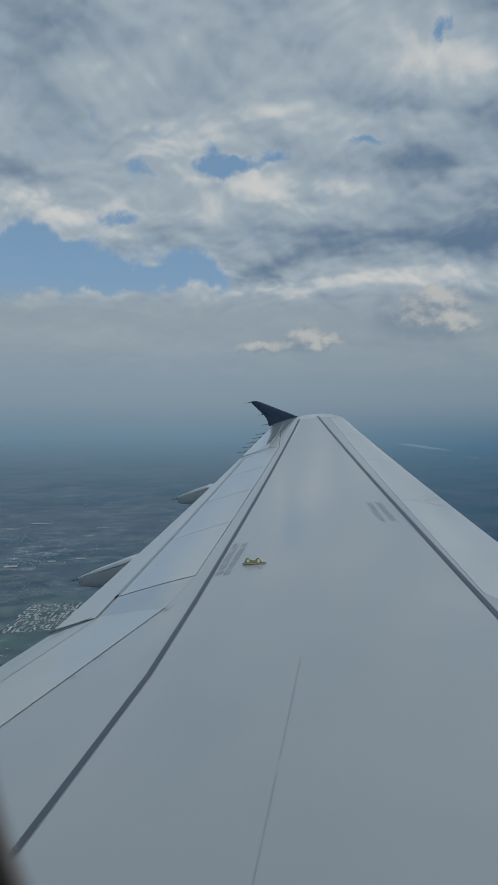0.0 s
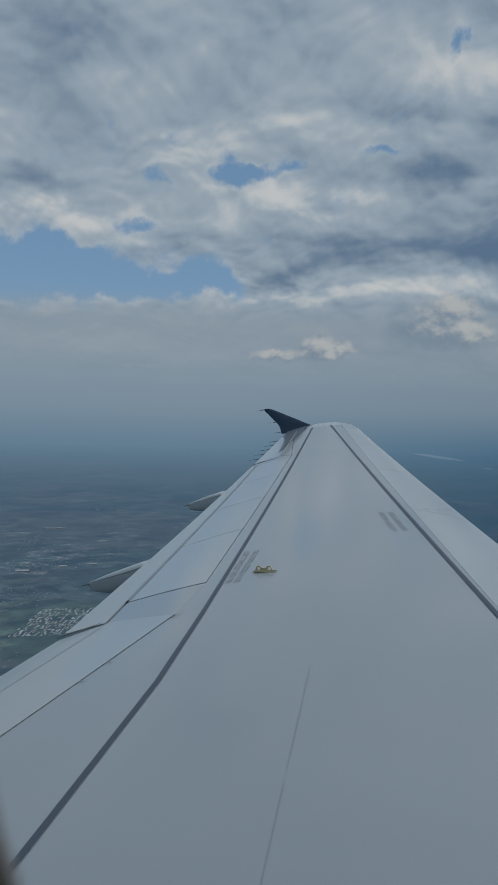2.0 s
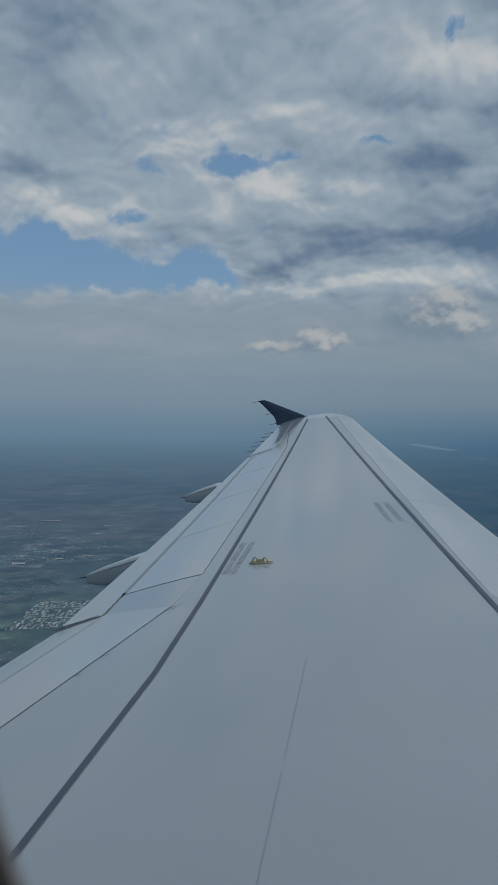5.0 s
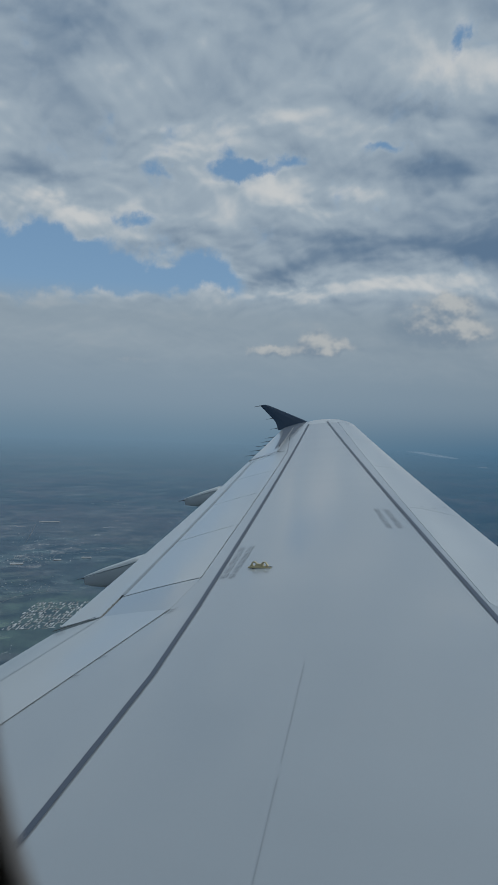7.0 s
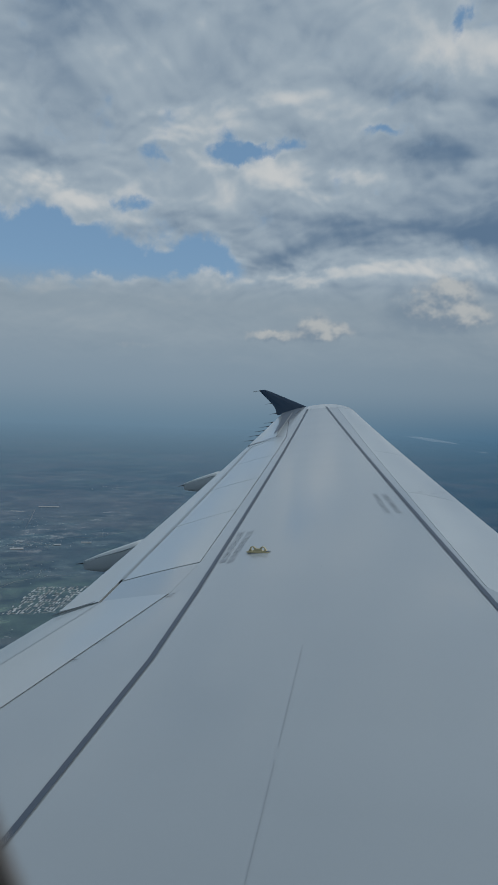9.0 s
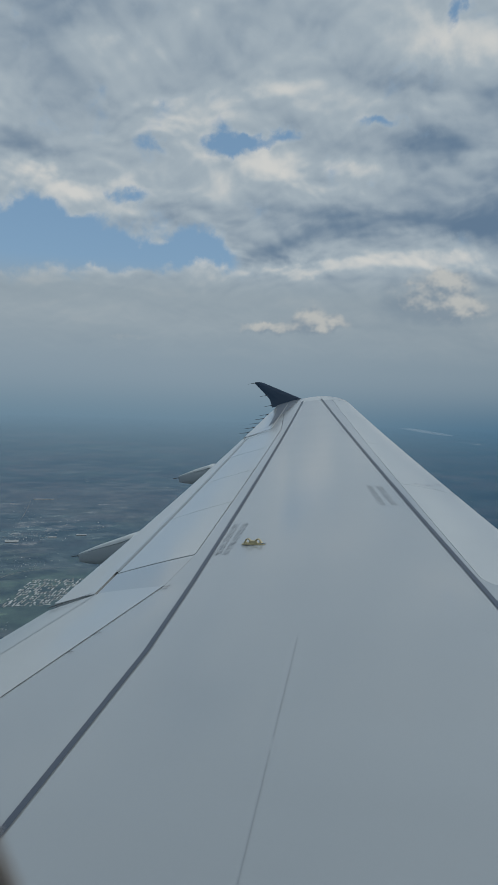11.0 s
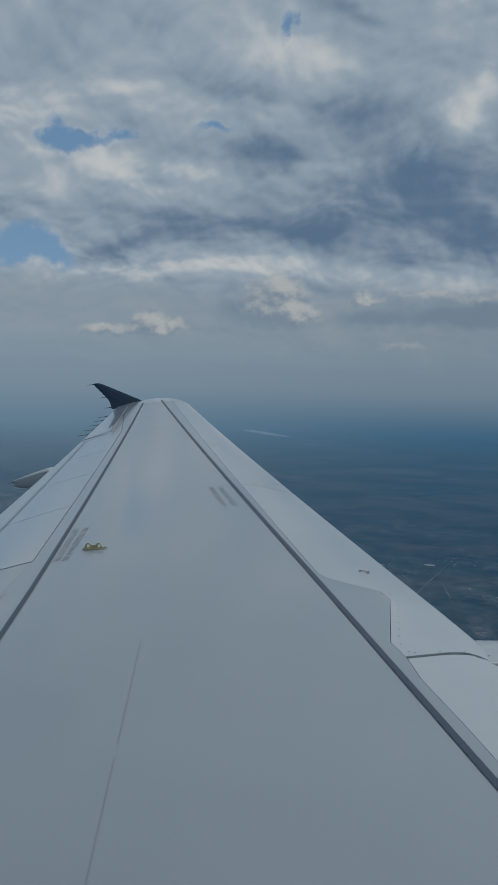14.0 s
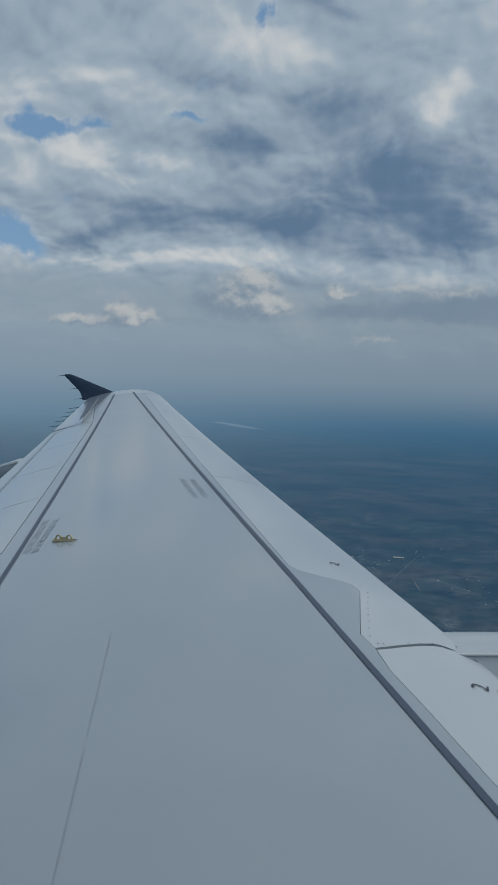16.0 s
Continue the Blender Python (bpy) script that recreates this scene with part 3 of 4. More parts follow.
def fairing(y, x_tip, z_tip, z_top):
    """Flap track fairing: a canoe under the trailing edge, tapering to a narrow end behind it; skylight is painted as a
    rounded pale back, shade as a greyer body.
    """
    x0, n = x_tip + 2.6, 26
    body, top = bmesh.new(), bmesh.new()
    rings, lit_back = [], []
    for i in range(n + 1):
        s = i / n
        x = x0 + (x_tip - x0) * s
        half = 0.012 + 0.15 * math.sin(math.pi * min(0.5, 0.05 + 0.9 * s)) * (1 if s < 0.55 else 1 - ((s - 0.55) / 0.45) ** 1.3)
        ridge = z_tip + (z_top - z_tip) * (1 - s) / 0.33
        if x > trail(y) - 0.05:
            ridge = min(ridge, surf(max(x, trail(y)), y).z - 0.075)
        deep = 0.075 + 0.20 * min(1.0, (1 - s) / 0.30, (s + 0.02) / 0.2) ** 0.8
        h, drop = min(0.022, half * 0.4), min(0.03, 0.12 * (1 - s))
        low = ridge - 0.035 - drop
        ring = [Vector((x, y + half * 0.95, low)), Vector((x, y - half * 0.95, low))]
        for k in range(9):
            a = math.pi * k / 8
            ring.append(Vector((x, y - half * math.cos(a), low - 0.008 - deep * math.sin(a) ** 0.55)))
        rings.append(ring)
        lit_back.append([Vector((x, y + half * 1.05 * math.cos(a), ridge - 0.03 - drop + (h + drop) * math.sin(a) ** 0.6)) for a in [math.pi * k / 8 for k in range(9)]])
    vs = grid(body, rings, True, True)
    body.faces.new(vs[0])
    body.faces.new(vs[-1])
    bmesh.ops.recalc_face_normals(body, faces=body.faces)
    ob = part("flap_track_fairing", body, M_FAIRING_SHADED, wing, "canoe-shaped flap track fairing, greyed for its shaded side")
    grid(top, lit_back)
    top.normal_update()
    part("lit_back", top, M_SLAT, ob, "rounded back painted white for the skylight on it")
    part("static_wick", wick(Vector((x_tip + 0.01, y, z_tip - 0.05)), 0.12), M_RUBBER, ob)
    return ob


build_core()
build_box_skin()
for y0, y1 in ((1.75, 5.533), (5.555, 9.285), (9.293, 11.63), (11.638, 14.1), (14.108, 16.2)):
    slat(y0, y1, M_SLAT)
tip_cap()

# spoilers, each over a dark groove
cuts_f, cuts_r = (7.09, 8.77, 10.30, 11.76, 13.25), (6.91, 8.50, 10.10, 11.62, 13.05)
for f0, f1, r0, r1 in zip(cuts_f, cuts_f[1:], cuts_r, cuts_r[1:]):
    panel("spoiler", ((SPOILER_FRONT(f0) + 0.008, f0 + 0.007), (SPOILER_FRONT(f1) + 0.008, f1 - 0.007),
                      (SPOILER_REAR(r1), r1 - 0.007), (SPOILER_REAR(r0), r0 + 0.007)), M_WHITE, wing, 0.003)
# fixed skin inboard of the outer spoilers
panel("skin_panel", ((-5.193, 6.418), (-5.335, 7.083), (-5.985, 6.903), (-5.85, 6.478)), M_GREY, wing, 0.0, nv=6)
# inner spoiler and flap
panel("spoiler", ((-5.171, 1.7), (-5.196, 6.412), (-5.84, 6.474), (-5.815, 1.7)), M_WHITE, wing, 0.002, label="light inner spoiler panel")
panel("flap", ((-5.829, 1.7), (-5.856, 6.47), (-6.245, 6.36), (-6.235, 1.7)), M_WHITE, wing, lambda u, v: -0.003 - 0.014 * u, 0.03, label="inner flap trailing edge")
# outer flap and aileron
panel("flap", ((-5.90, 6.50), (-7.985, 13.08), (trail(13.33), 13.33), (trail(6.45) - 0.01, 6.45)), M_WHITE, wing, -0.004, 0.04, nv=40, label="outer flap trailing edge")
panel("skin_panel", ((-7.396, 13.262), (-8.875, 16.70), (-8.975, 16.70), (-7.703, 13.545)), M_WHITE, wing, 0.0, nv=12)
panel("skin_panel", ((-7.405, 13.276), (-7.702, 13.537), (trail(13.36), 13.36), (-7.995, 13.112)), M_WHITE, wing, -0.003, nv=6)
panel("aileron", ((-7.708, 13.54), (-8.983, 16.70), (trail(16.70) + 0.02, 16.70), (trail(13.36), 13.36)), M_WHITE, wing, 0.0, 0.04, nv=16, label="white aileron")
fence()
for y in (13.9, 14.35, 14.8, 15.25, 15.7):
    part("static_wick", wick(surf(trail(y) + 0.01, y, -0.01), 0.22), M_RUBBER, wing)
fairing(8.5, -7.73, 0.15, 0.385)
fairing(11.6, -8.35, 0.67, 0.87)

# painted lines and stencils
ribbon("stripe", [(FRONT_LINE(y), y) for y in (1.7, 6.0, 11.0, 16.36)], 0.039, M_STRIPE, wing, label="dark grey walkway line")
ribbon("stripe", [(REAR_LINE(y), y) for y in (1.7, 5.2)] + [(-4.575, 5.3)] + [(REAR_LINE(y), y) for y in (5.45, 11.0, 16.30)], 0.038, M_STRIPE, wing, label="dark grey walkway line")
for y0, y1 in ((2.2, 4.44), (4.53, 5.49), (6.78, 6.83), (7.08, 7.13)):
    ribbon("seam", [(-3.19 - 0.325 * (y0 - 3.8), y0), (-3.19 - 0.325 * (y1 - 3.8), y1)], 0.0016, M_HAIR, wing, 0.003)
ribbon("seal_strip", [(SPOILER_REAR(y) - 0.012, y) for y in (6.95, 10.0, 13.05)], 0.042, M_STRIP, wing, 0.0055, label="grey rubber seal behind the spoilers")
ribbon("seal_strip", [(-5.822, 1.75), (-5.85, 6.46)], 0.016, M_STRIP, wing, 0.004, label="grey rubber seal ahead of the flap")
ribbon("joint", [(-5.168, 1.75), (-5.194, 6.41)], 0.0048, M_SEAL, wing, 0.0045, label="dark panel joint")


def stencil(p0, p1, height, seed):
    """A line of writing too small to read, as bars of its size."""
    rnd = random.Random(seed)
    bm = bmesh.new()
    a, b = Vector(p0), Vector(p1)
    along = (b - a).normalized()
    across = Vector((along.y, -along.x))
    s, total = 0.0, (b - a).length
    while s < total - 0.03:
        for _ in range(rnd.choice((2, 3, 3, 4, 5))):
            w = rnd.choice((0.020, 0.024, 0.028))
            strokes = [(0.0, 0.27, 0.0, 1.0)]
            strokes += rnd.choice(([(0.7, 1.0, 0.0, 1.0)], [(0.3, 1.0, 0.0, 0.16), (0.3, 0.9, 0.42, 0.58)], [(0.7, 1.0, 0.0, 1.0), (0.3, 0.7, 0.84, 1.0)],
                                   [(0.3, 1.0, 0.84, 1.0)], [(0.7, 1.0, 0.0, 1.0), (0.3, 0.7, 0.42, 0.58)]))
            q = a + along * s
            for u0, u1, lo, hi in strokes:
                quad = [q + along * w * u + across * height * h for u, h in ((u0, lo), (u1, lo), (u1, hi), (u0, hi))]
                bm.faces.new([bm.verts.new(surf(c.x, c.y, 0.004)) for c in quad])
            s += w + 0.013
            if s > total - 0.03:
                break
        s += 0.026
    tagged(part("stencil", bm, M_MARK, wing), "faded grey stencil line too small to read", kind="stuff")


stencil((-5.12, 7.01), (-5.40, 7.88), 0.058, 3)
stencil((-5.035, 6.99), (-5.295, 7.85), 0.054, 4)
stencil((-4.49, 9.05), (-4.13, 8.31), 0.05, 5)
stencil((-4.405, 9.07), (-4.045, 8.37), 0.05, 6)


def numeral(text, x, y, size, stretch, spread):
    """A painted character laid on the skin, read from the cabin."""
    cur = bpy.data.curves.new("numeral", "FONT")
    cur.body, cur.size, cur.align_x, cur.resolution_u = text, size, "CENTER", 4
    tmp = new("numeral_curve", cur)
    mesh = bpy.data.meshes.new_from_object(tmp)
    bpy.data.objects.remove(tmp)
    bm = bmesh.new()
    bm.from_mesh(mesh)
    bmesh.ops.remove_doubles(bm, verts=bm.verts, dist=0.0002)
    bm.to_mesh(mesh)
    bm.free()
    for v in mesh.vertices:
        v.co = surf(x + (0.35 * size - v.co.y) * stretch, y + v.co.x * spread, 0.005)
    mesh.materials.clear()
    mesh.materials.append(M_INK)
    ob = new("slat_numeral", mesh)
    ob.parent = wing
    return tagged(ob, "dark painted slat numeral")


def plate(name, corners, mat, lift, label):
    """A thin flat patch laid on the skin over plan corners."""
    bm = bmesh.new()
    bm.faces.new([bm.verts.new(surf(x, y, lift)) for x, y in corners])
    bmesh.ops.triangulate(bm, faces=bm.faces)
    return part(name, bm, mat, wing, label)


# shade in the gaps at the flap ends, laid on as dark plates
plate("gap_shade", [(-5.935, 6.505), (-6.10, 6.43), (-6.243, 6.375), (-6.248, 6.325), (-6.10, 6.405), (-5.935, 6.490)], M_SEAL, 0.003, "dark gap beside the inner flap")
plate("gap_shade", [(-7.65, 13.348), (-8.15, 13.378), (-8.15, 13.328), (-7.65, 13.330)], M_SEAL, 0.004, "dark gap inboard of the aileron")
# the fence's dark reflection in the gloss, painted grey with a ragged edge
rnd = random.Random(12)
ragged = []
for i in range(19):
    f = i / 18
    x, y = -8.50 + 0.60 * f, 16.62 - 2.72 * f
    ragged.append((x - (0.085 if i % 2 else 0.0) * (1 - 0.5 * f) - 0.03 * rnd.random(), y + 0.05 * rnd.random()))
plate("fence_reflection", ragged + [(-8.03, 14.15), (-8.42, 15.2), (-8.72, 15.95), (-8.98, 16.45), (-8.95, 16.68), (-8.72, 16.74), (-8.56, 16.70)], M_FENCE_MIRROR, 0.0045, "fence's reflection painted as a ragged grey patch")
ribbon("hinge_gap", [(-7.72, 13.58), (-8.64, 16.30)], 0.022, M_EDGE, wing, 0.008, "pale hinge line of the aileron")

numeral("2", -2.765, 6.90, 0.088, 1.0, 1.35)
numeral("2", -1.925, 5.36, 0.10, 1.1, 1.25)
bm = bmesh.new()
bmesh.ops.create_circle(bm, cap_ends=True, segments=12, radius=0.011)
for v in bm.verts:
    v.co = surf(-1.84 + v.co.x, 5.378 + v.co.y, 0.005)
part("marking", bm, M_GOLD, wing, "small yellow dot")


def dashes(points, w, h):
    for x, y in points:
        bm = bmesh.new()
        bm.faces.new([bm.verts.new(surf(x + a, y + b, 0.005)) for a, b in ((-w / 2, -h / 2), (w / 2, -h / 2), (w / 2, h / 2), (-w / 2, h / 2))])
        part("fastener", bm, M_INK if w < 0.02 else M_SEAM, wing)


dashes([(SLAT_EDGE(y) + 0.042, y) for y in (5.61, 5.69, 5.80, 5.90, 6.0, 6.1, 6.2, 6.3, 6.4, 6.49)] +
       [(-2.36 + 0.115 * i, NOTCH(-2.36 + 0.115 * i) + 0.05) for i in range(4)], 0.009, 0.006)
dashes([(-5.96, 12.25), (-6.06, 12.45), (-6.14, 12.42)], 0.07, 0.012)
dashes([(-4.05, 9.42), (-4.16, 9.38), (-4.0, 9.6)], 0.05, 0.012)


def tick(x, y, w, skew):
    """A thin dark scratch-like line across the panel joint."""
    bm = bmesh.new()
    bm.faces.new([bm.verts.new(surf(x + a, y + b, 0.005)) for a, b in ((-w / 2, -skew), (w / 2, skew), (w / 2, skew + 0.007), (-w / 2, 0.007 - skew))])
    part("hinge_line", bm, M_INK, wing)


for spot in ((-5.165, 5.60, 0.06, 0.01), (-5.16, 5.34, 0.05, 0.0), (-5.165, 6.385, 0.075, 0.012), (-5.15, 6.34, 0.06, 0.0), (-5.135, 6.41, 0.025, 0.05)):
    tick(*spot)


def bracket():
    """Gold anodised fitting: a twin-humped plate with two eyes on a short foot."""
    cur = bpy.data.curves.new("bracket", "CURVE")
    cur.dimensions, cur.fill_mode, cur.extrude, cur.bevel_depth = "2D", "BOTH", 0.006, 0.0015
    outline = [(-0.095, 0.0), (-0.08, 0.016), (-0.066, 0.037), (-0.05, 0.044), (-0.036, 0.041), (-0.02, 0.026), (0.02, 0.026), (0.036, 0.041),
               (0.05, 0.044), (0.066, 0.037), (0.08, 0.016), (0.095, 0.0)]
    rings = [outline] + [[(cx + 0.017 * math.cos(a), 0.022 + 0.015 * math.sin(a)) for a in [i * math.pi / 8 for i in range(16)]] for cx in (-0.05, 0.05)]
    for ring in rings:
        s = cur.splines.new("POLY")
        s.points.add(len(ring) - 1)
        s.use_cyclic_u = True
        for pt, (u, w) in zip(s.points, ring):
            pt.co = (u, w, 0, 1)
    tmp = new("bracket_curve", cur)
    mesh = bpy.data.meshes.new_from_object(tmp)
    bpy.data.objects.remove(tmp)
    mesh.materials.clear()
    mesh.materials.append(M_GOLD)
    ob = new("escape_rope_bracket", mesh)
    ob.parent = wing
    base = surf(-4.865, 7.205, 0.004)
    ob.matrix_basis = Matrix.Translation(base) @ pose(0, 0, 0, 90, 0, -8)
    tagged(ob, "gold metal rope bracket with two eyes")
    bm = bmesh.new()
    box(bm, (-0.10, -0.006, -0.022), (0.115, 0.004, 0.022), 0.002)
    part("foot", bm, M_GOLD, ob)
    bm = bmesh.new()
    box(bm, (0.08, 0.0, -0.012), (0.118, 0.012, 0.012), 0.003)
    part("clip", bm, M_STEEL, ob, "bright metal clip")


bracket()

# ---- engine under the wing ----
engine = thing("engine_nacelle", AIR, "light grey jet engine nacelle under the wing", "jet engine")


def revolve(profile, yc, zc, n=48):
    bm = bmesh.new()
    grid(bm, [[Vector((x, yc + r * math.sin(a), zc + r * math.cos(a))) for a in [2 * math.pi * i / n for i in range(n)]] for x, r in profile], True, True)
    bmesh.ops.recalc_face_normals(bm, faces=bm.faces)
    return bm


part("cowl", revolve([(1.25, 0.86), (1.3, 0.92), (1.2, 0.99), (0.8, 1.03), (0.0, 1.06), (-1.0, 1.04), (-2.2, 0.95), (-3.2, 0.78), (-3.25, 0.74)], 5.75, -1.05), M_FUSE, engine, "light grey engine cowl")
part("intake_lip", revolve([(1.24, 0.80), (1.33, 0.84), (1.36, 0.88), (1.33, 0.925), (1.22, 0.985)], 5.75, -1.05), M_STEEL, engine, "polished metal intake lip")
part("exhaust", revolve([(-3.2, 0.55), (-3.9, 0.45), (-4.3, 0.2), (-4.5, 0.02)], 5.75, -1.05), M_STEEL, engine)


def pylon():
    """A flat-topped fairing with rounded edges that runs forward from the wing's nose over the cowl."""
    bm = bmesh.new()
    rows = []
    for i in range(17):
        s = i / 16
        row = []
        for y, dz in ((5.42, -0.6), (5.62, -0.22), (5.71, -0.065), (5.735, -0.025), (5.752, -0.006), (5.775, 0.0), (6.0, 0.004), (6.08, 0.0), (6.13, -0.02), (6.15, -0.06), (6.15, -0.6)):
            row.append(Vector((lead(y) - 0.10 + 2.4 * s, y, 0.147 - 0.02 * s * s + dz)))
        rows.append(row)
    grid(bm, rows)
    bmesh.ops.recalc_face_normals(bm, faces=bm.faces)
    body = part("pylon", bm, M_SLAT, engine, "white pylon fairing over the cowl")
    # highlight of the rounded edge, added as a thin bright white rod
    bm = bmesh.new()
    grid(bm, [[Vector((lead(5.74) - 0.08 + 2.3 * i / 16, 5.742 + 0.007 * math.cos(a), 0.142 - 0.02 * (i / 16) ** 2 + 0.007 * math.sin(a))) for a in [j * math.pi / 4 for j in range(8)]] for i in range(17)], True, True)
    part("edge_highlight", bm, M_EDGE, body, "edge highlight built as a bright white rod")


pylon()

# ---- the cabin round the camera ----
RAD, AXIS = 2.04, 1.25


def build_cabin():
    """The fuselage barrel with the opening of one window, its ends closed, and a floor."""
    x_lo, x_hi = EYE.x - 0.40, EYE.x + 0.34
    a_lo, a_hi = math.asin((EYE.z - 0.30 - AXIS) / RAD), math.asin((EYE.z + 0.30 - AXIS) / RAD)
    xs = sorted([-12.0, -9.0, -6.0, -4.0, -3.0, x_lo, x_hi, -1.0, 1.0, 4.0, 8.0])
    angles = [a_lo + (a_hi - a_lo) * i / 6 for i in range(7)] + [a_hi + (2 * math.pi - (a_hi - a_lo)) * i / 42 for i in range(1, 42)]
    for name, rad, mat, label in (("cabin_wall", RAD - 0.02, M_LINING, "dark shaded cabin wall lining round the window"),
                                  ("fuselage_skin", RAD + 0.03, M_FUSE, "white painted fuselage skin")):
        bm = bmesh.new()
        vs = [[bm.verts.new((x, rad * math.cos(a), AXIS + rad * math.sin(a))) for a in angles] for x in xs]
        for i in range(len(xs) - 1):
            for j in range(len(angles)):
                if xs[i] == x_lo and j < 6:
                    continue
                n = (j + 1) % len(angles)
                bm.faces.new((vs[i][j], vs[i][n], vs[i + 1][n], vs[i + 1][j])).smooth = True
        bm.faces.new(vs[0])
        bm.faces.new(vs[-1])
        ob = part(name, bm, mat)
        ob.matrix_basis = AIR
        tagged(ob, label, "wall", kind="structure")
    bm = bmesh.new()
    box(bm, (-11.9, -1.85, 0.42), (7.9, 1.85, 0.48))
    ob = part("floor", bm, M_CARPET)
    ob.matrix_basis = AIR
    tagged(ob, "dark blue cabin carpet", "floor", kind="structure")


def build_window():
    """The window's reveal: a rounded opening that flares outward, set in a flat surround."""
    win = thing("window_1", AIR, "dark rounded cabin window surround in shade", "window", kind="structure")
    cx, cz = EYE.x - 0.1436 + 0.115, EYE.z

    def ring(hw, hh, r, y):
        pts = []
        for qx, qz, a0 in ((1, 1, 0), (-1, 1, 90), (-1, -1, 180), (1, -1, 270)):
            for i in range(13):
                a = radians(a0 + 90 * i / 12)
                pts.append(Vector((cx + qx * (hw - r) + r * math.cos(a), y, cz + qz * (hh - r) + r * math.sin(a))))
        return pts

    y0 = EYE.y + 0.13
    rows = [ring(0.36, 0.34, 0.04, y0 + 0.004), ring(0.145, 0.19, 0.125, y0 + 0.002), ring(0.125, 0.17, 0.108, y0 - 0.003), ring(0.118, 0.163, 0.102, y0 - 0.003), ring(0.115, 0.16, 0.10, y0),
            ring(0.119, 0.164, 0.103, y0 + 0.003), ring(0.142, 0.188, 0.12, y0 + 0.014), ring(0.21, 0.255, 0.15, y0 + 0.06), ring(0.36, 0.29, 0.14, y0 + 0.064)]
    bm = bmesh.new()
    grid(bm, rows, True, True)
    bmesh.ops.recalc_face_normals(bm, faces=bm.faces)
    part("window_frame", bm, M_LINING, win)


build_cabin()
build_window()


# ---- far below: buildings, water, roads ----
def block(verts, faces, c, l, w, h, turn):
    """Adds one gabled building to the lists."""
    ca, sa, n = math.cos(turn), math.sin(turn), len(verts)
    foot = [(-l, -w), (l, -w), (l, w), (-l, w)]
    for z in (-0.05, h):
        verts += [(c.x + a * ca - b * sa, c.y + a * sa + b * ca, z) for a, b in foot]
    verts += [(c.x + a * ca, c.y + a * sa, h + w * 0.2) for a in (-l, l)]
    faces += [[n + k for k in f] for f in ((0, 1, 5, 4), (1, 2, 6, 5), (2, 3, 7, 6), (3, 0, 4, 7), (4, 5, 9, 8), (6, 7, 8, 9), (5, 6, 9), (7, 4, 8))]


def buildings(name, verts, faces, label, mat=None):
    mesh = bpy.data.meshes.new(name)
    mesh.from_pydata(verts, [], faces)
    mesh.materials.append(mat or M_ROOF)
    return tagged(new(name, mesh), label, "buildings", kind="stuff")


def houses(name, az, el, waz, wel, count, size, seed, label):
    """A cluster of small pale-roofed buildings, too many to count, as one mesh."""
    rnd = random.Random(seed)
    verts, faces = [], []
    for i in range(int(count * 0.7)):
        c = polar(az + rnd.gauss(0, 0.5) * waz, el + rnd.gauss(0, 0.5) * wel)
        s = size * 0.7
        block(verts, faces, c, s * rnd.uniform(0.3, 1.0) * (1 + rnd.random() ** 4), s * rnd.uniform(0.2, 0.4), s * rnd.uniform(0.10, 0.18), radians(rnd.choice((38, 40, 128, 35))))
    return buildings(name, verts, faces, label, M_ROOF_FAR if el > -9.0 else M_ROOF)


def estate(az, el, columns, rows, label):
    """Parallel lines of long blocks, slanting away."""
    rnd = random.Random(4)
    verts, faces = [], []
    mid, turn = polar(az, el), radians(116)
    along = Vector((math.cos(turn), math.sin(turn), 0))
    across = Vector((math.cos(radians(az)), -math.sin(radians(az)), 0))
    for i in range(columns):
        for j in range(rows):
            if rnd.random() < 0.72:
                c = mid + across * ((i - columns / 2 + rnd.uniform(-0.2, 0.2)) * 1.75) + along * ((j - rows / 2 + rnd.uniform(-0.25, 0.25)) * 5.2)
                block(verts, faces, c, rnd.uniform(1.2, 2.4), rnd.uniform(0.34, 0.58), rnd.uniform(0.10, 0.22), turn + rnd.choice((0, 0, 0, 0, 0, 0, 0, 1.5)))
    return buildings("housing_estate", verts, faces, label)


def warehouse(az0, az1, el, depth, label):
    """A long low shed with a shallow roof."""
    a, b = polar(az0, el), polar(az1, el)
    mid, along = (a + b) / 2, (b - a)
    l, turn = along.length, math.atan2(along.y, along.x)
    ob = thing("warehouse", Matrix.Translation(mid) @ Matrix.Rotation(turn, 4, "Z"), label, "warehouse")
    bm = bmesh.new()
    box(bm, (-l / 2, -depth / 2, -0.05), (l / 2, depth / 2, 0.6))
    part("wall", bm, M_ROAD, ob)
    bm = bmesh.new()
    e = 0.15
    grid(bm, [[Vector((x, -depth / 2 - e, 0.55)), Vector((x, -depth / 2 - e, 0.6)), Vector((x, 0, 0.9)), Vector((x, depth / 2 + e, 0.6)), Vector((x, depth / 2 + e, 0.55))] for x in (-l / 2 - e, l / 2 + e)], False)
    part("roof", bm, M_ROOF, ob)
    return ob


def strip(name, points, width, mat, label, category):
    """A flat ribbon on the ground through points given as azimuth and elevation."""
    pts = [polar(a, e, 0.15) for a, e in points]
    bm = bmesh.new()
    rows = []
    for i, p in enumerate(pts):
        t = (pts[min(i + 1, len(pts) - 1)] - pts[max(i - 1, 0)]).normalized()
        n = Vector((-t.y, t.x, 0)) * (width if 0 < i < len(pts) - 1 else width * 0.3)
        rows.append([p - n, p + n])
    grid(bm, rows)
    return tagged(part(name, bm, mat), label, category, kind="structure")


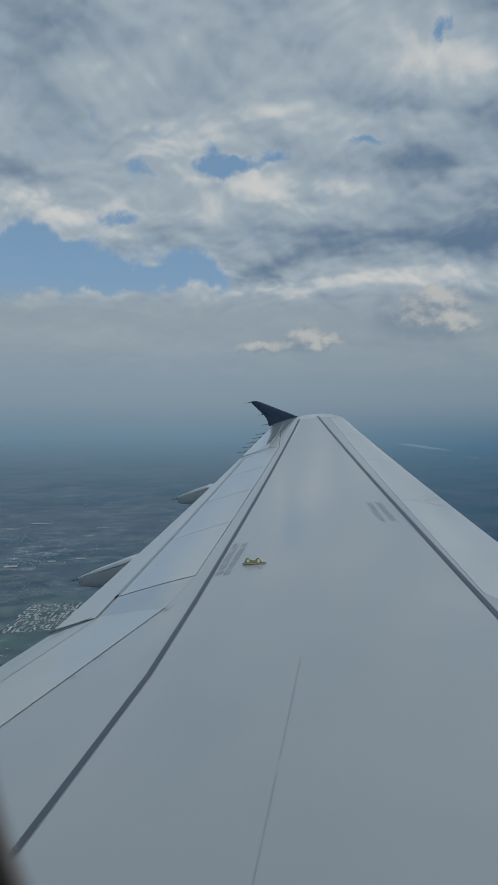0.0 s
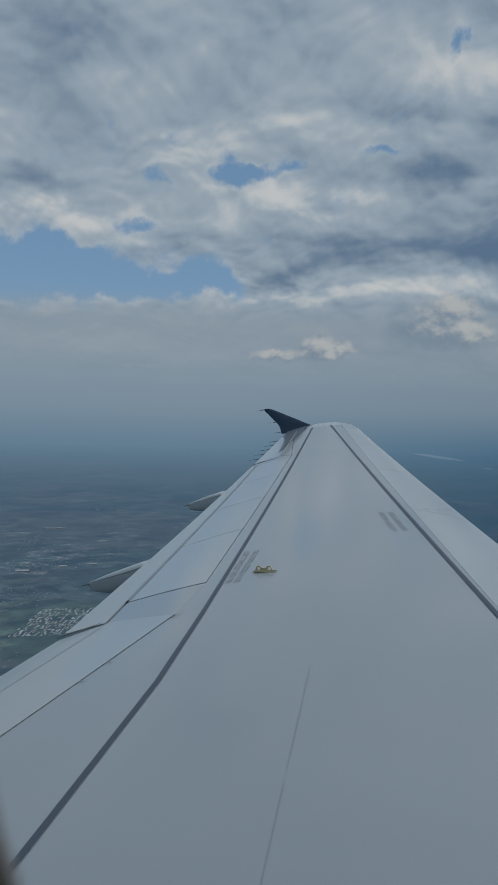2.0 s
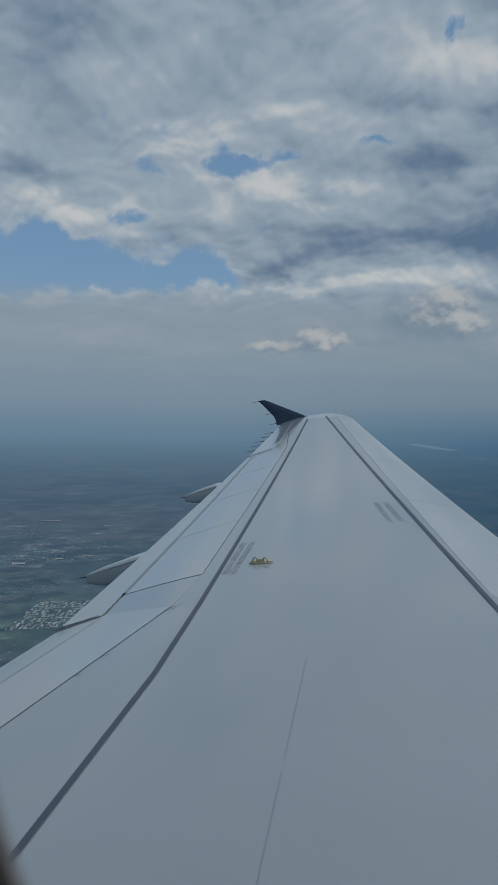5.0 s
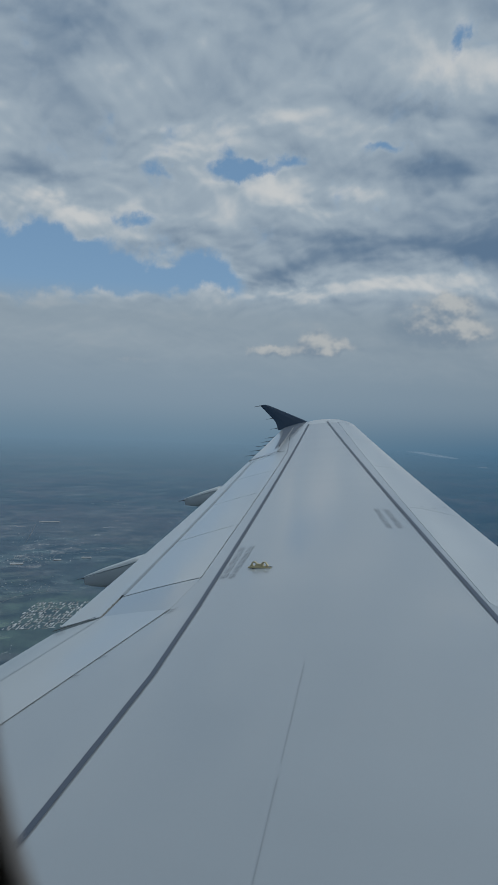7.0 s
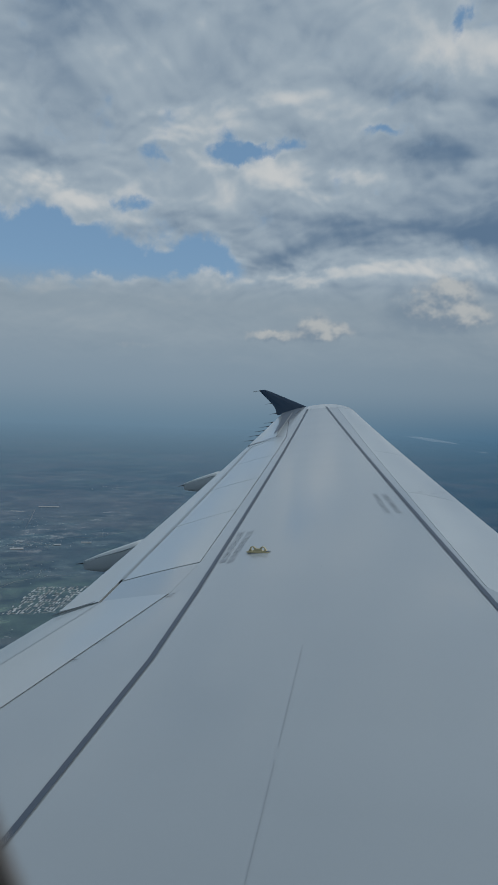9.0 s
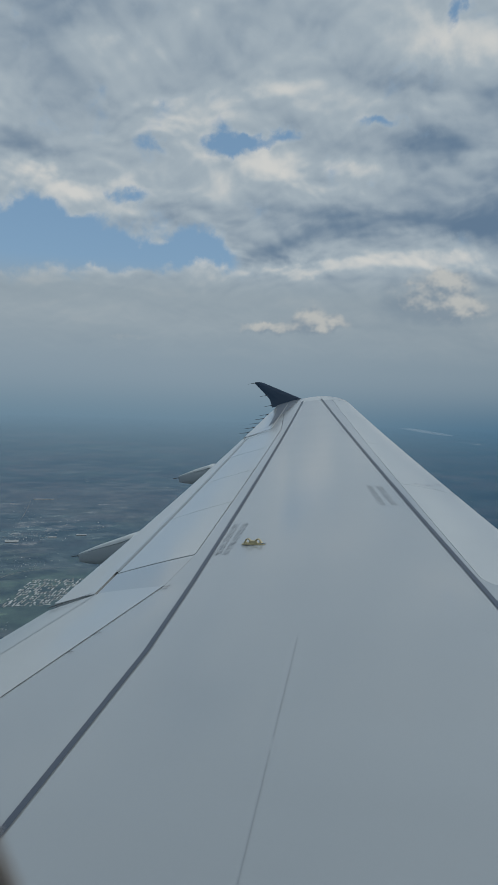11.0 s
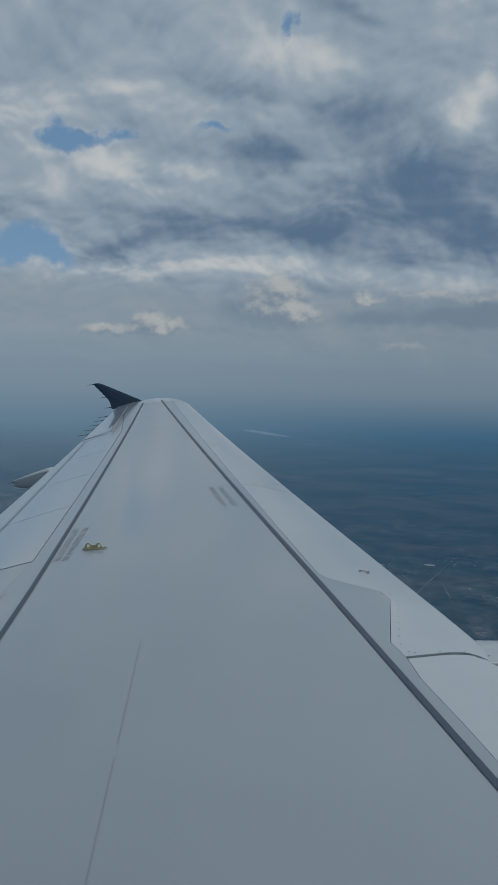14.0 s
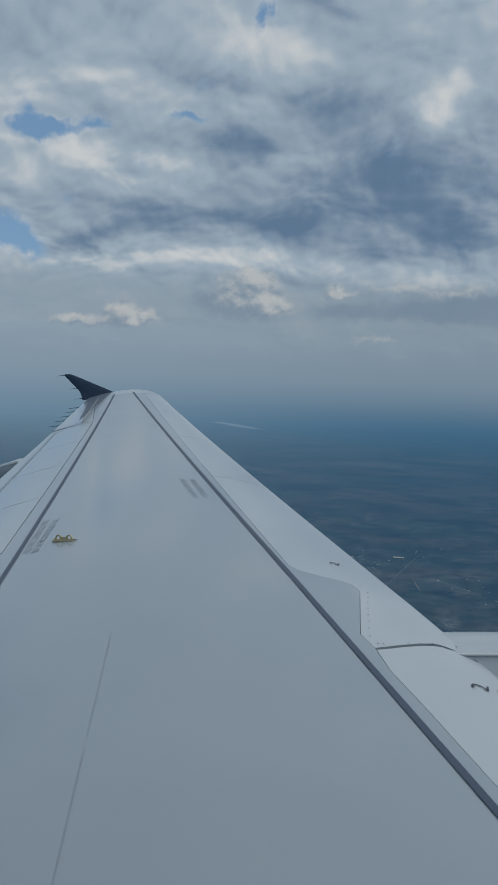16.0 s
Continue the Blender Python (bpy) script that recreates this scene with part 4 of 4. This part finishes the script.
warehouse(-42.7, -41.3, -7.6, 5.0, "long white warehouse roof amid hazy fields")
warehouse(-44.6, -43.7, -10.5, 7.0, "large white shed on an industrial estate")
warehouse(-41.6, -41.1, -10.25, 5.0, "small pale shed on an industrial estate")
warehouse(-39.7, -39.0, -10.1, 4.0, "small pale shed beside a road")
houses("industrial_estate", -43.3, -10.2, 2.6, 0.32, 110, 1.4, 1, "strip of pale industrial roofs in haze")
houses("village", -43.2, -8.4, 0.9, 0.7, 40, 1.1, 2, "scattered pale roofs of a village")
houses("village", -43.5, -12.1, 2.0, 0.8, 80, 0.8, 3, "scattered pale roofs of a village")
estate(-41.7, -13.9, 19, 13, "dense diagonal rows of pale apartment blocks")
houses("village", -44.8, -16.5, 0.8, 0.5, 12, 0.8, 5, "few pale roofs among dark fields")
houses("village", -39.0, -9.4, 1.5, 0.4, 14, 1.1, 6, "scattered pale roofs of a village")
houses("village", -37.8, -6.2, 1.8, 0.35, 16, 2.0, 7, "far pale roofs in haze")
houses("village", -0.6, -10.2, 1.6, 0.5, 34, 0.9, 8, "pale roofs of a shaded village")
houses("village", -4.4, -11.6, 1.6, 0.7, 26, 0.9, 9, "pale roofs of a shaded village")
houses("village", 2.6, -12.4, 1.4, 0.9, 16, 0.9, 10, "pale roofs of a shaded village")
houses("village", -9.0, -8.4, 2.0, 0.3, 10, 1.3, 11, "few far pale roofs in haze")
warehouse(-6.9, -5.8, -11.0, 3.0, "long pale shed in the shaded plain")
warehouse(-2.9, -2.2, -10.8, 4.0, "pale shed in the shaded plain")
strip("river", [(-17.2, -1.75), (-16.0, -1.72), (-15.0, -1.85), (-14.0, -2.0), (-12.9, -2.12)], 40.0, M_WATER, "pale strip of water in far haze", "water")
strip("pond", [(-11.7, -2.62), (-11.3, -2.6), (-10.9, -2.66)], 20.0, M_WATER, "small pale pond in far haze", "water")
strip("road", [(-4.0, -13.4), (-2.8, -12.2), (-2.0, -11.4), (-1.2, -10.6)], 0.22, M_ROAD, "pale straight road in the shaded plain", "road")
strip("road", [(-1.6, -12.0), (-1.2, -12.6), (-0.9, -13.0)], 0.4, M_ROAD, "short pale road in the shaded plain", "road")
strip("road", [(-46.0, -9.75), (-43.5, -9.85), (-41.0, -9.8), (-38.5, -9.7), (-36.5, -9.3)], 0.4, M_ROAD, "pale road past an industrial estate", "road")
strip("road", [(-43.6, -9.1), (-43.2, -8.4), (-42.9, -7.7)], 0.4, M_ROAD, "pale road past an industrial estate", "road")
strip("road", [(-45.5, -13.2), (-44.2, -12.7), (-42.0, -12.4), (-39.5, -12.3)], 0.4, M_ROAD, "pale road past a housing estate", "road")
